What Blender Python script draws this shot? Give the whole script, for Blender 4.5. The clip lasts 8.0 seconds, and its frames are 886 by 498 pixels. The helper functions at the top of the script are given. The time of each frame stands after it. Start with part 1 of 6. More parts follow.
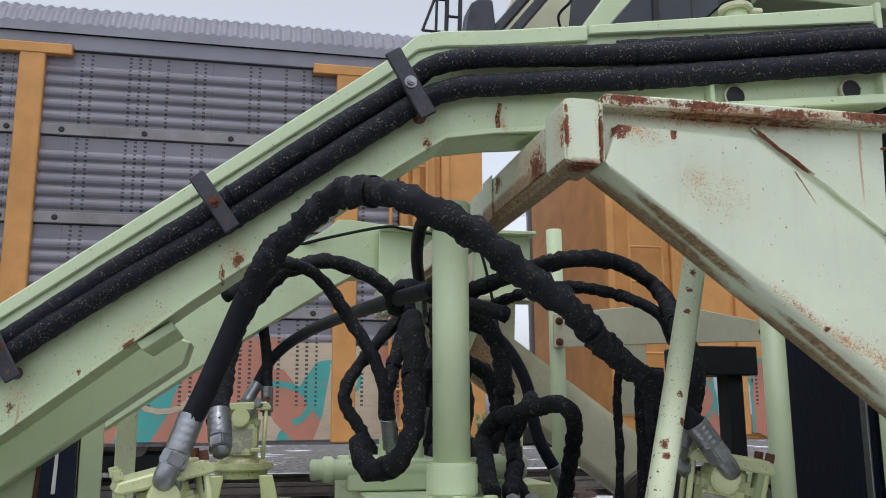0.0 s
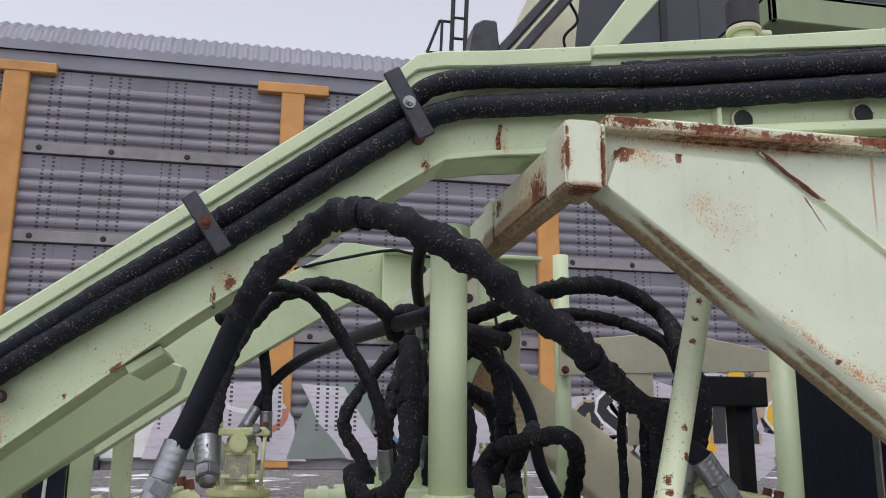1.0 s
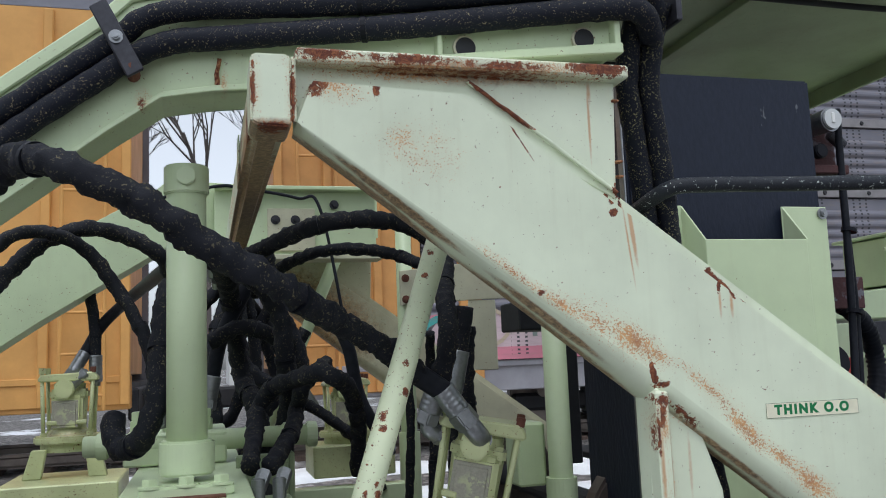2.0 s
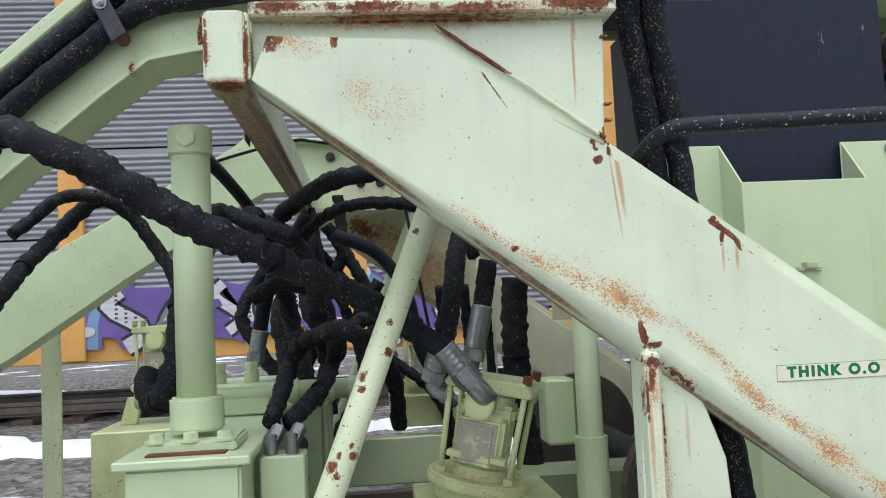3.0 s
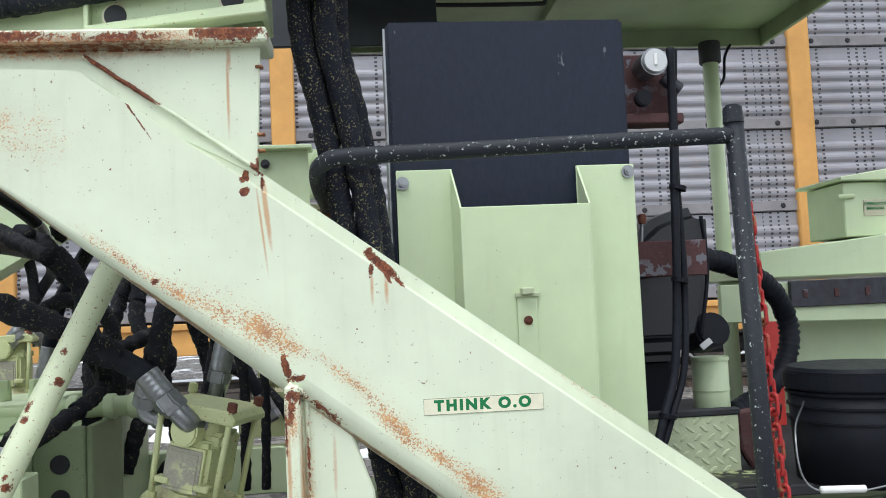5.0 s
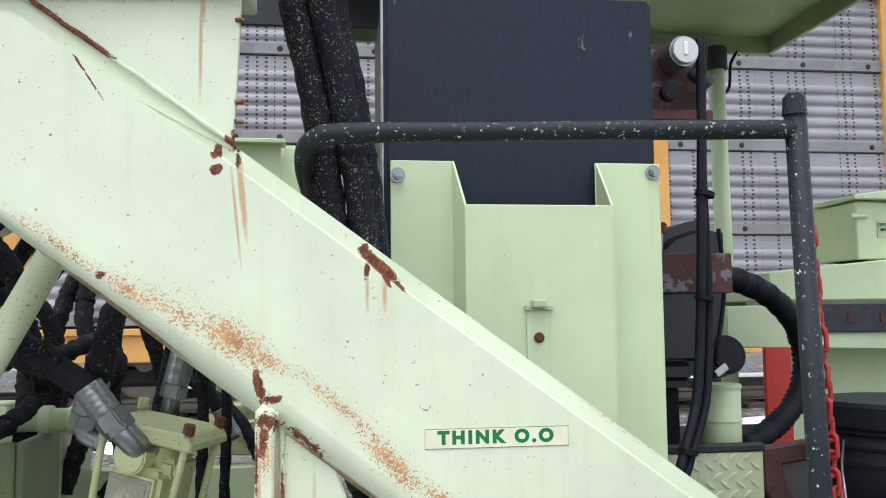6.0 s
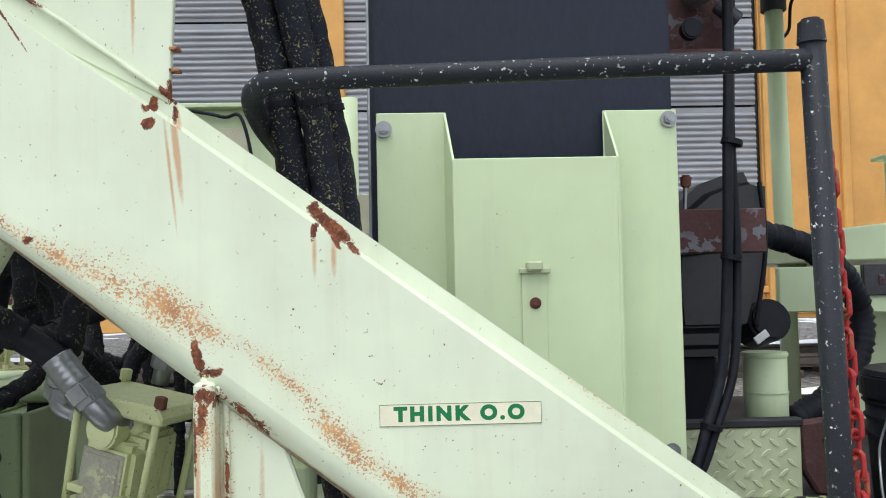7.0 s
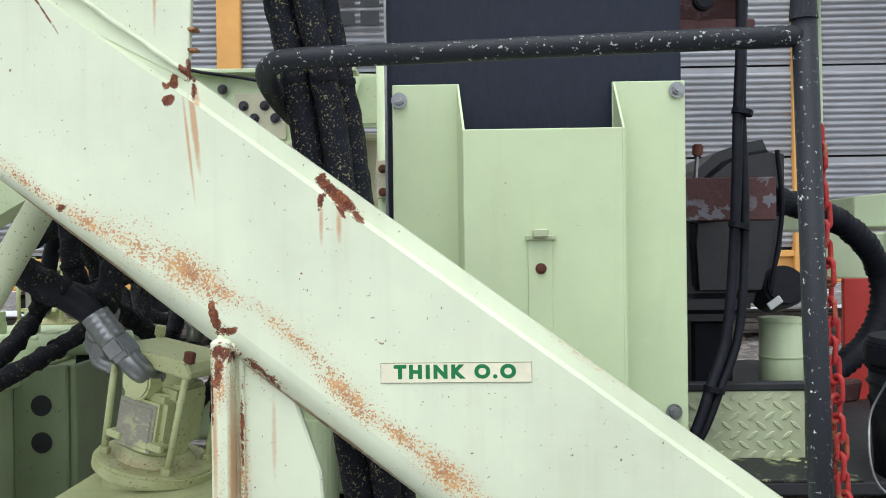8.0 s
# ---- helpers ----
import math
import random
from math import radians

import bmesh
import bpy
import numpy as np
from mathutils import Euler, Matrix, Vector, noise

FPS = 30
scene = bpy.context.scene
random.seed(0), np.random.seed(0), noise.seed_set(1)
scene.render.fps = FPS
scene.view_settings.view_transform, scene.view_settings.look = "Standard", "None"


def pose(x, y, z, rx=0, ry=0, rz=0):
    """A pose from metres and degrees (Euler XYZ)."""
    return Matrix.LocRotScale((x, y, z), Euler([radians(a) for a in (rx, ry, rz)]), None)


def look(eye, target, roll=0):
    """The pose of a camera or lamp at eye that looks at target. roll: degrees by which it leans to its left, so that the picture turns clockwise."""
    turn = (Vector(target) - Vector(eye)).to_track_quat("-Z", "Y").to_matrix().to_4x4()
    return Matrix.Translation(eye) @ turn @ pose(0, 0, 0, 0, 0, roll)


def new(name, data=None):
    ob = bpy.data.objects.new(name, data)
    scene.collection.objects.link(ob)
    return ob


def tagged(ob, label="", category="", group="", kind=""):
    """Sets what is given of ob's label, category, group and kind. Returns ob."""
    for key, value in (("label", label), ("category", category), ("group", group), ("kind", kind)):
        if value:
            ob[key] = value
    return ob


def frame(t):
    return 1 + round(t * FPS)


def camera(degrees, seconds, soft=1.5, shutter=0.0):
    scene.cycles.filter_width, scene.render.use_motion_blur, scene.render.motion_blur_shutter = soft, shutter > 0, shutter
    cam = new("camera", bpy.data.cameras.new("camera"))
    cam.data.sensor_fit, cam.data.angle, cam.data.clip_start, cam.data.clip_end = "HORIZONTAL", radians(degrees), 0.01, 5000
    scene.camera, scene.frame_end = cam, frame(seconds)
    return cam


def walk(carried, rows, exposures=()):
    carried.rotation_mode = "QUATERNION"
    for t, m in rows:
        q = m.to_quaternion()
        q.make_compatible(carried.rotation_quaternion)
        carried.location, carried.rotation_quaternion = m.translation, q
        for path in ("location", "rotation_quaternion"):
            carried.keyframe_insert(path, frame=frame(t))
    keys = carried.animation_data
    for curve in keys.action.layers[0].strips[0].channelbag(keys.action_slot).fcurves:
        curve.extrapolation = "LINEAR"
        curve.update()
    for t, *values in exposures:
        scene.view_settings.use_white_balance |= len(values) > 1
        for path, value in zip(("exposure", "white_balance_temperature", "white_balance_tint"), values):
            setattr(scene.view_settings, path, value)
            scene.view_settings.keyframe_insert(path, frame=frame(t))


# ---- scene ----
cam = camera(54.0, 8.0, soft=1.0)
PATH = [
    (0, (-0.004, -0.004, 1.611), (0.406, 1.918, 1.983), -0.3),
    (0.5, (-0.027, 0.052, 1.625), (0.334, 1.977, 2.027), 1.4),
    (1, (0.042, 0.052, 1.624), (0.425, 1.968, 2.051), 0.5),
    (1.5, (0.37, -0.083, 1.595), (0.805, 1.838, 1.945), -2.3),
    (2, (0.554, -0.023, 1.656), (1.082, 1.889, 1.911), -2.3),
    (2.2, (0.575, 0.065, 1.639), (1.141, 1.967, 1.89), -1.4),
    (3.3, (1.089, -0.029, 1.697), (1.182, 1.965, 1.817), -3.1),
    (3.5, (1.138, -0.01, 1.71), (1.297, 1.979, 1.856), -3.0),
    (4, (1.25, 0.047, 1.741), (1.627, 2.0, 1.944), -2.3),
    (4.5, (1.589, -0.042, 1.706), (1.864, 1.933, 1.853), -2.7),
    (4.7, (1.687, -0.077, 1.723), (1.894, 1.908, 1.849), -3.3),
    (5.8, (1.664, 0.133, 1.715), (1.819, 2.122, 1.85), -1.8),
    (6, (1.628, 0.248, 1.718), (1.897, 2.223, 1.876), -0.6),
    (6.5, (1.661, 0.421, 1.719), (1.979, 2.393, 1.835), -0.8),
    (7, (1.851, 0.385, 1.71), (1.924, 2.382, 1.796), -1.2),
    (7.5, (2.002, 0.315, 1.724), (1.954, 2.314, 1.768), -1.1),
    (8, (1.939, 0.296, 1.722), (1.89, 2.296, 1.716), -0.7),
]
walk(cam, [(t, look(eye, target, roll)) for t, eye, target, roll in PATH],
     [(0.0, -2.03, 6100, 11), (0.5, -1.78, 6150, 16), (1.0, -1.95, 6300, 16), (1.5, -2.28, 6250, 13), (2.2, -1.93, 5920, 8), (3.3, -1.62, 6150, 7), (4.0, -1.5, 6100, 8), (4.5, -1.52, 6150, 7), (5.9, -1.43, 6150, 7), (7.0, -1.53, 6250, 7), (8.0, -1.48, 6250, 7)])


PAINT_Y = 1.745      # front face of the near lift beam
MID = 3.35           # centre line of the machine and its track
RAIL = 0.85          # rail head
GROUND = 0.64        # ballast level on the tracks
TRAIN_Y = 9.6        # near side of the train
SPEED = 13.65        # of the train, m/s
CAR = 29.7           # coupled length of a car

# ---- world and sun ----
world = bpy.data.worlds.new("overcast")
scene.world = world
world.use_nodes = True
wn, wl = world.node_tree.nodes, world.node_tree.links
sky = wn.new("ShaderNodeTexSky")
sky.sky_type = "NISHITA"
sky.sun_disc = False
sky.sun_elevation, sky.sun_rotation = radians(70), radians(198)
sky.air_density, sky.dust_density = 1.0, 3.0
hsv = wn.new("ShaderNodeHueSaturation")
hsv.inputs["Saturation"].default_value = 0.2
wl.new(sky.outputs[0], hsv.inputs["Color"])
wl.new(hsv.outputs[0], wn["Background"].inputs["Color"])
wn["Background"].inputs["Strength"].default_value = 0.9
sun = new("sun", bpy.data.lights.new("sun", "SUN"))
sun.data.energy, sun.data.angle, sun.data.color = 0.6, radians(30), (1.0, 0.985, 0.96)
sun.matrix_world = look((-1.35, -4.15, 12), (0, 0, 0))


# ---- materials ----
def material(name):
    m = bpy.data.materials.new(name)
    m.use_nodes = True
    nt = m.node_tree
    return m, nt.nodes, nt.links, nt.nodes["Principled BSDF"]


def coords(n, l, scale=(1, 1, 1)):
    tc = n.new("ShaderNodeTexCoord")
    mp = n.new("ShaderNodeMapping")
    mp.inputs["Scale"].default_value = scale
    l.new(tc.outputs["Object"], mp.inputs["Vector"])
    return mp.outputs[0]


def noise_tex(n, l, vec, scale, detail=6, rough=0.6, distortion=0.0):
    t = n.new("ShaderNodeTexNoise")
    t.inputs["Scale"].default_value, t.inputs["Detail"].default_value = scale, detail
    t.inputs["Roughness"].default_value, t.inputs["Distortion"].default_value = rough, distortion
    l.new(vec, t.inputs["Vector"])
    return t.outputs["Fac"]


def ramp(n, l, fac, stops):
    r = n.new("ShaderNodeValToRGB")
    e = r.color_ramp.elements
    while len(e) < len(stops):
        e.new(0.5)
    for el, (p, c) in zip(e, stops):
        el.position = p
        el.color = (*c, 1) if len(c) == 3 else c
    l.new(fac, r.inputs[0])
    return r.outputs[0]


def grey(a):
    return (a, a, a)


def math_node(n, l, op, a, b=None, clamp=False):
    m = n.new("ShaderNodeMath")
    m.operation, m.use_clamp = op, clamp
    for i, v in enumerate((a, b)):
        if v is None:
            continue
        if isinstance(v, (int, float)):
            m.inputs[i].default_value = v
        else:
            l.new(v, m.inputs[i])
    return m.outputs[0]


def mix(n, l, fac, a, b):
    m = n.new("ShaderNodeMix")
    m.data_type = "RGBA"
    for sock, v in ((m.inputs[0], fac), (m.inputs[6], a), (m.inputs[7], b)):
        if isinstance(v, (int, float)):
            sock.default_value = v
        elif isinstance(v, tuple):
            sock.default_value = (*v, 1)
        else:
            l.new(v, sock)
    return m.outputs[2]


def bump(n, l, height, bsdf, strength=0.2, distance=0.005):
    b = n.new("ShaderNodeBump")
    b.inputs["Strength"].default_value, b.inputs["Distance"].default_value = strength, distance
    l.new(height, b.inputs["Height"])
    l.new(b.outputs[0], bsdf.inputs["Normal"])


def field(n, l, spots, wobble, amount):
    """How far inside the nearest of some ellipsoids (x, y, z, rx, ry, rz, tilt, power) a point lies, with an uneven edge."""
    best = None
    tc = n.new("ShaderNodeTexCoord")
    for x, y, z, rx, ry, rz, tilt, power in spots:
        mp = n.new("ShaderNodeMapping")
        mp.vector_type = "TEXTURE"
        mp.inputs["Location"].default_value = (x, y, z)
        mp.inputs["Rotation"].default_value = (0, radians(tilt), 0)
        mp.inputs["Scale"].default_value = (rx, ry, rz)
        l.new(tc.outputs["Object"], mp.inputs["Vector"])
        ln = n.new("ShaderNodeVectorMath")
        ln.operation = "LENGTH"
        l.new(mp.outputs[0], ln.inputs[0])
        near = math_node(n, l, "MULTIPLY", math_node(n, l, "SUBTRACT", 1.0, ln.outputs["Value"], True), power)
        best = near if best is None else math_node(n, l, "MAXIMUM", best, near)
    inside = math_node(n, l, "MULTIPLY", best, 5.0, True)
    edge = math_node(n, l, "ADD", best, math_node(n, l, "MULTIPLY", math_node(n, l, "SUBTRACT", wobble, 0.5), amount))
    return math_node(n, l, "MULTIPLY", math_node(n, l, "MAXIMUM", edge, 0.0), inside)


def painted(name, base, spots=(), speckle=0.68, rough=0.45, dirt=0.25, cores=(), stains=(), drips=()):
    """Old machine paint: faded in patches, fine rust specks; spots of orange speckle, solid dark rust cores, soft brown stains, thin drips."""
    m, n, l, b = material(name)
    v = coords(n, l)
    fade = noise_tex(n, l, v, 3.0, 5)
    dark = tuple(c * (1 - dirt) for c in base)
    col = mix(n, l, ramp(n, l, fade, [(0.35, grey(0)), (0.75, grey(1))]), base, dark)
    streak = noise_tex(n, l, coords(n, l, (30, 30, 2.0)), 1.0, 4)
    col = mix(n, l, math_node(n, l, "MULTIPLY", ramp(n, l, streak, [(0.55, grey(0)), (0.85, grey(1))]), 0.16), col, (0.36, 0.33, 0.2))
    fine = noise_tex(n, l, v, 300.0, 3, 0.6)
    dots = noise_tex(n, l, v, 85.0, 3, 0.6)
    pits = noise_tex(n, l, v, 150.0, 2, 0.5)
    coarse = noise_tex(n, l, v, 6.0, 3)
    mid = noise_tex(n, l, v, 34.0, 6, 0.7, 0.5)
    patch = noise_tex(n, l, v, 80.0, 6, 0.8, 0.8)
    clean = ramp(n, l, coarse, [(0.4, grey(0)), (0.6, grey(1))])
    mask = math_node(n, l, "MULTIPLY", ramp(n, l, dots, [(speckle - 0.015, grey(0)), (speckle + 0.015, grey(1))]), clean)
    mask = math_node(n, l, "MAXIMUM", mask, math_node(n, l, "MULTIPLY", ramp(n, l, pits, [(speckle + 0.03, grey(0)), (speckle + 0.05, grey(1))]), 0.8))
    rust = ramp(n, l, patch, [(0.3, (0.045, 0.013, 0.008)), (0.48, (0.115, 0.03, 0.015)), (0.66, (0.32, 0.115, 0.042))])
    if stains:
        st = field(n, l, stains, mid, 0.7)
        st = math_node(n, l, "MULTIPLY", math_node(n, l, "MULTIPLY", st, 3.2, True), 0.88)
        col = mix(n, l, st, col, ramp(n, l, patch, [(0.4, (0.08, 0.038, 0.018)), (0.5, (0.25, 0.125, 0.05)), (0.6, (0.44, 0.29, 0.15))]))
    if drips:
        dr = math_node(n, l, "MULTIPLY", math_node(n, l, "MULTIPLY", field(n, l, drips, patch, 0.8), 1.8, True), 0.75)
        col = mix(n, l, dr, col, (0.5, 0.24, 0.09))
    if spots:
        weak = field(n, l, spots, mid, 0.25)
        tint = math_node(n, l, "MULTIPLY", weak, 0.35, True)
        col = mix(n, l, tint, col, (0.5, 0.36, 0.2))
        grain = math_node(n, l, "ADD", math_node(n, l, "MULTIPLY", fine, 0.75), math_node(n, l, "MULTIPLY", patch, 0.3))
        speck = math_node(n, l, "MULTIPLY", math_node(n, l, "SUBTRACT", math_node(n, l, "ADD", grain, math_node(n, l, "MULTIPLY", weak, 0.2)), 0.655), 24.0, True)
        speck = math_node(n, l, "MULTIPLY", speck, math_node(n, l, "MULTIPLY", weak, 8.0, True))
        col = mix(n, l, math_node(n, l, "MULTIPLY", speck, 0.9), col, ramp(n, l, mid, [(0.35, (0.34, 0.12, 0.04)), (0.62, (0.6, 0.3, 0.1))]))
    if cores:
        co = field(n, l, cores, math_node(n, l, "ADD", math_node(n, l, "MULTIPLY", patch, 0.65), math_node(n, l, "MULTIPLY", mid, 0.35)), 3.4)
        mask = math_node(n, l, "MAXIMUM", mask, math_node(n, l, "MULTIPLY", math_node(n, l, "SUBTRACT", co, 0.28), 8.0, True))
    l.new(mix(n, l, mask, col, rust), b.inputs["Base Color"])
    l.new(math_node(n, l, "ADD", math_node(n, l, "MULTIPLY", mask, 0.4), rough), b.inputs["Roughness"])
    hgt = math_node(n, l, "ADD", math_node(n, l, "MULTIPLY", fade, 0.6), math_node(n, l, "ADD", math_node(n, l, "MULTIPLY", mask, 0.2), math_node(n, l, "MULTIPLY", patch, 0.08)))
    bump(n, l, hgt, b, 0.35, 0.004)
    return m


def plain(name, base, rough=0.5, metal=0.0, var=0.35, scale=20.0, bumpy=0.2):
    m, n, l, b = material(name)
    v = coords(n, l)
    f = noise_tex(n, l, v, scale, 7, 0.65)
    g = noise_tex(n, l, v, scale * 0.13, 3)
    col = mix(n, l, ramp(n, l, f, [(0.35, grey(0)), (0.7, grey(1))]), base, tuple(c * (1 - var) for c in base))
    col = mix(n, l, math_node(n, l, "MULTIPLY", ramp(n, l, g, [(0.45, grey(0)), (0.65, grey(1))]), var), col, tuple(min(1, c * 1.3 + 0.01) for c in base))
    l.new(col, b.inputs["Base Color"])
    b.inputs["Metallic"].default_value = metal
    l.new(math_node(n, l, "ADD", math_node(n, l, "MULTIPLY", f, 0.3), rough - 0.15), b.inputs["Roughness"])
    bump(n, l, f, b, bumpy, 0.003)
    return m


def chipped(name, base, chip, scale=38.0, amount=0.66, rough=0.4, stretch=(1, 1, 1)):
    """A dark coat with pale chips or lichen on it."""
    m, n, l, b = material(name)
    v = coords(n, l, stretch)
    f = noise_tex(n, l, v, scale, 3, 0.6)
    big = noise_tex(n, l, v, scale * 0.2, 3)
    fine = noise_tex(n, l, v, scale * 4, 4)
    mask = math_node(n, l, "MULTIPLY", ramp(n, l, f, [(amount, grey(0)), (amount + 0.025, grey(1))]), ramp(n, l, big, [(0.4, grey(0)), (0.6, grey(1))]))
    col = mix(n, l, fine, base, tuple(c * 1.9 for c in base))
    b.inputs["Specular IOR Level"].default_value = 0.2
    l.new(mix(n, l, mask, col, chip), b.inputs["Base Color"])
    l.new(math_node(n, l, "ADD", math_node(n, l, "MULTIPLY", mask, 0.3), rough), b.inputs["Roughness"])
    bump(n, l, math_node(n, l, "ADD", fine, f), b, 0.35, 0.003)
    return m


GREEN = (0.58, 0.68, 0.43)
FADED = (0.71, 0.77, 0.585)
BY = 1.745
tube_speckle = [
    (0.80, BY, 2.25, 0.12, 0.1, 0.05, 20, 0.9), (0.95, BY, 2.27, 0.25, 0.2, 0.03, 0, 0.8),
    (0.96, BY, 2.13, 0.05, 0.05, 0.05, 0, 0.7), (0.995, BY, 2.083, 0.09, 0.05, 0.03, 10, 0.6), (1.01, BY, 2.1, 0.17, 0.05, 0.11, 15, 0.32), (1.04, BY, 2.13, 0.04, 0.05, 0.02, 0, 0.6),
    (1.302, BY, 1.772, 0.12, 0.1, 0.022, 33, 1.0), (1.2, BY, 1.84, 0.16, 0.1, 0.018, 37, 0.8), (1.38, BY, 1.732, 0.15, 0.1, 0.035, 33, 0.8),
    (1.478, BY, 1.682, 0.12, 0.1, 0.047, 33, 1.15), (1.44, BY, 1.7, 0.22, 0.1, 0.075, 33, 0.42), (1.53, BY, 1.65, 0.07, 0.1, 0.03, 30, 1.0),
    (1.66, BY, 1.565, 0.16, 0.1, 0.02, 40, 0.9), (1.74, BY, 1.475, 0.12, 0.1, 0.03, 46, 1.15), (1.83, BY, 1.405, 0.12, 0.1, 0.026, 38, 0.95), (1.905, BY, 1.342, 0.11, 0.1, 0.04, 40, 1.15), (2.02, BY, 1.25, 0.14, 0.1, 0.03, 38, 1.0),
    (1.7, BY, 1.53, 0.26, 0.1, 0.05, 42, 0.36), (2.15, BY, 1.525, 0.14, 0.1, 0.014, 36, 0.7),
]
upper_cores = [
    (1.1, BY, 2.284, 0.45, 0.06, 0.006, 0, 0.9), (0.775, BY, 2.25, 0.04, 0.06, 0.045, 0, 0.8), (0.85, BY, 2.265, 0.05, 0.06, 0.022, 0, 0.75), (1.0, BY, 2.262, 0.1, 0.06, 0.02, 0, 0.7),
    (0.91, BY, 2.245, 0.012, 0.06, 0.045, 0, 0.85), (0.735, BY, 2.148, 0.014, 0.06, 0.014, 0, 1.1), (1.19, BY, 2.225, 0.13, 0.16, 0.016, 38, 1.7), (1.21, BY, 2.165, 0.12, 0.02, 0.0035, 57, 0.8),
]
edge_cores = [
    (1.443, BY, 2.008, 0.011, 0.16, 0.026, 12, 1.3), (1.446, BY, 1.973, 0.016, 0.16, 0.012, -35, 1.4), (1.47, BY, 2.032, 0.018, 0.16, 0.03, 0, 1.5), (1.478, BY, 2.0, 0.007, 0.16, 0.03, 0, 1.0),
    (1.722, BY, 1.812, 0.062, 0.16, 0.015, 43, 1.5), (1.695, BY, 1.84, 0.012, 0.16, 0.018, 20, 1.2), (1.7, BY, 1.802, 0.007, 0.16, 0.024, 8, 1.2),
    (1.733, BY, 1.788, 0.008, 0.16, 0.022, -20, 1.2), (1.758, BY, 1.775, 0.022, 0.16, 0.007, 48, 1.2),
    (1.519, BY, 1.605, 0.011, 0.16, 0.04, -12, 1.3), (1.535, BY, 1.585, 0.03, 0.16, 0.012, 0, 0.9), (1.6, BY, 1.51, 0.07, 0.16, 0.014, 40, 0.7), (1.262, BY, 1.795, 0.014, 0.16, 0.008, -20, 1.0),
]
tube_stains = [
    (0.9, 1.87, 2.02, 0.3, 0.09, 0.05, 37, 1.1), (1.3, 1.87, 1.715, 0.4, 0.09, 0.05, 37, 1.0), (1.75, 1.87, 1.375, 0.4, 0.09, 0.045, 37, 0.9),
    (0.95, 1.765, 1.992, 0.22, 0.03, 0.012, 37.5, 0.9), (1.28, 1.765, 1.74, 0.2, 0.03, 0.01, 37.5, 0.8), (1.7, 1.77, 1.42, 0.25, 0.03, 0.008, 37.5, 0.5), (2.05, 1.77, 1.152, 0.22, 0.03, 0.009, 37.5, 0.5),
]
tube_drips = [(1.488, BY, 1.935, 0.007, 0.1, 0.1, -6, 1.1), (1.478, BY, 1.9, 0.0035, 0.1, 0.12, -6, 0.8), (1.7, BY, 1.765, 0.005, 0.1, 0.045, 0, 0.7), (1.73, BY, 1.76, 0.006, 0.1, 0.04, 0, 0.7)]
flange_speckle = [(0.80, BY, 2.3, 0.12, 0.1, 0.05, 0, 0.8), (1.0, BY, 2.29, 0.34, 0.2, 0.035, 0, 0.9), (1.3, BY, 2.3, 0.25, 0.2, 0.03, 0, 0.8), (0.645, BY, 2.23, 0.03, 0.12, 0.1, 0, 0.75), (0.73, BY, 2.22, 0.02, 0.1, 0.11, 0, 0.75)]
flange_cores = [
    (0.79, BY, 2.306, 0.09, 0.06, 0.022, 0, 0.95), (0.98, BY, 2.303, 0.16, 0.06, 0.02, 0, 0.9), (1.2, BY, 2.3, 0.16, 0.06, 0.018, 0, 0.75), (1.43, BY, 2.305, 0.11, 0.06, 0.024, 0, 1.1),
    (1.1, BY, 2.284, 0.45, 0.06, 0.006, 0, 0.9), (0.65, BY, 2.225, 0.008, 0.06, 0.08, 0, 0.85), (0.731, BY, 2.22, 0.009, 0.06, 0.09, 0, 0.85), (0.69, BY, 2.15, 0.05, 0.08, 0.012, 0, 1.0), (1.472, BY, 2.03, 0.012, 0.06, 0.03, 0, 1.3),
]
flange_stains = [(0.69, 1.8, 2.14, 0.1, 0.12, 0.035, 0, 1.2), (1.1, BY, 2.285, 0.42, 0.1, 0.03, 0, 0.4)]
flange_drips = [(1.413, BY, 2.19, 0.0045, 0.1, 0.12, 0, 1.0), (1.416, BY, 2.26, 0.007, 0.1, 0.04, 0, 0.8)]
gusset_speckle = [(1.53, BY, 1.25, 0.02, 0.2, 0.35, 0, 0.45), (1.56, BY, 1.3, 0.014, 0.1, 0.3, 0, 0.9), (1.6, BY, 1.52, 0.08, 0.1, 0.035, 40, 1.0), (1.528, BY, 1.5, 0.03, 0.1, 0.09, 0, 0.9)]
gusset_cores = [
    (1.485, BY, 1.562, 0.035, 0.08, 0.012, 0, 1.0), (1.532, BY, 1.55, 0.035, 0.08, 0.022, 20, 0.85), (1.527, BY, 1.52, 0.012, 0.06, 0.05, 8, 0.85), (1.59, BY, 1.525, 0.07, 0.06, 0.016, 40, 0.9), (1.557, BY, 1.42, 0.005, 0.06, 0.12, 0, 0.9), (1.556, BY, 1.18, 0.006, 0.06, 0.14, 0, 0.9),
    (1.516, BY, 1.48, 0.005, 0.06, 0.08, 0, 0.9), (1.54, BY, 1.1, 0.008, 0.06, 0.1, 0, 0.8),
]
gusset_stains = [(1.55, BY, 1.2, 0.008, 0.1, 0.4, 0, 0.3)]
gusset_drips = [(1.52, BY, 1.4, 0.006, 0.1, 0.15, 0, 0.8), (1.545, BY, 1.35, 0.005, 0.1, 0.2, 0, 0.7), (1.61, BY, 1.4, 0.006, 0.1, 0.1, 0, 0.5)]
M_BEAM = painted("faded_green_paint_rusty", FADED, tube_speckle, 0.712, 0.45, 0.2, upper_cores + edge_cores, tube_stains, tube_drips)
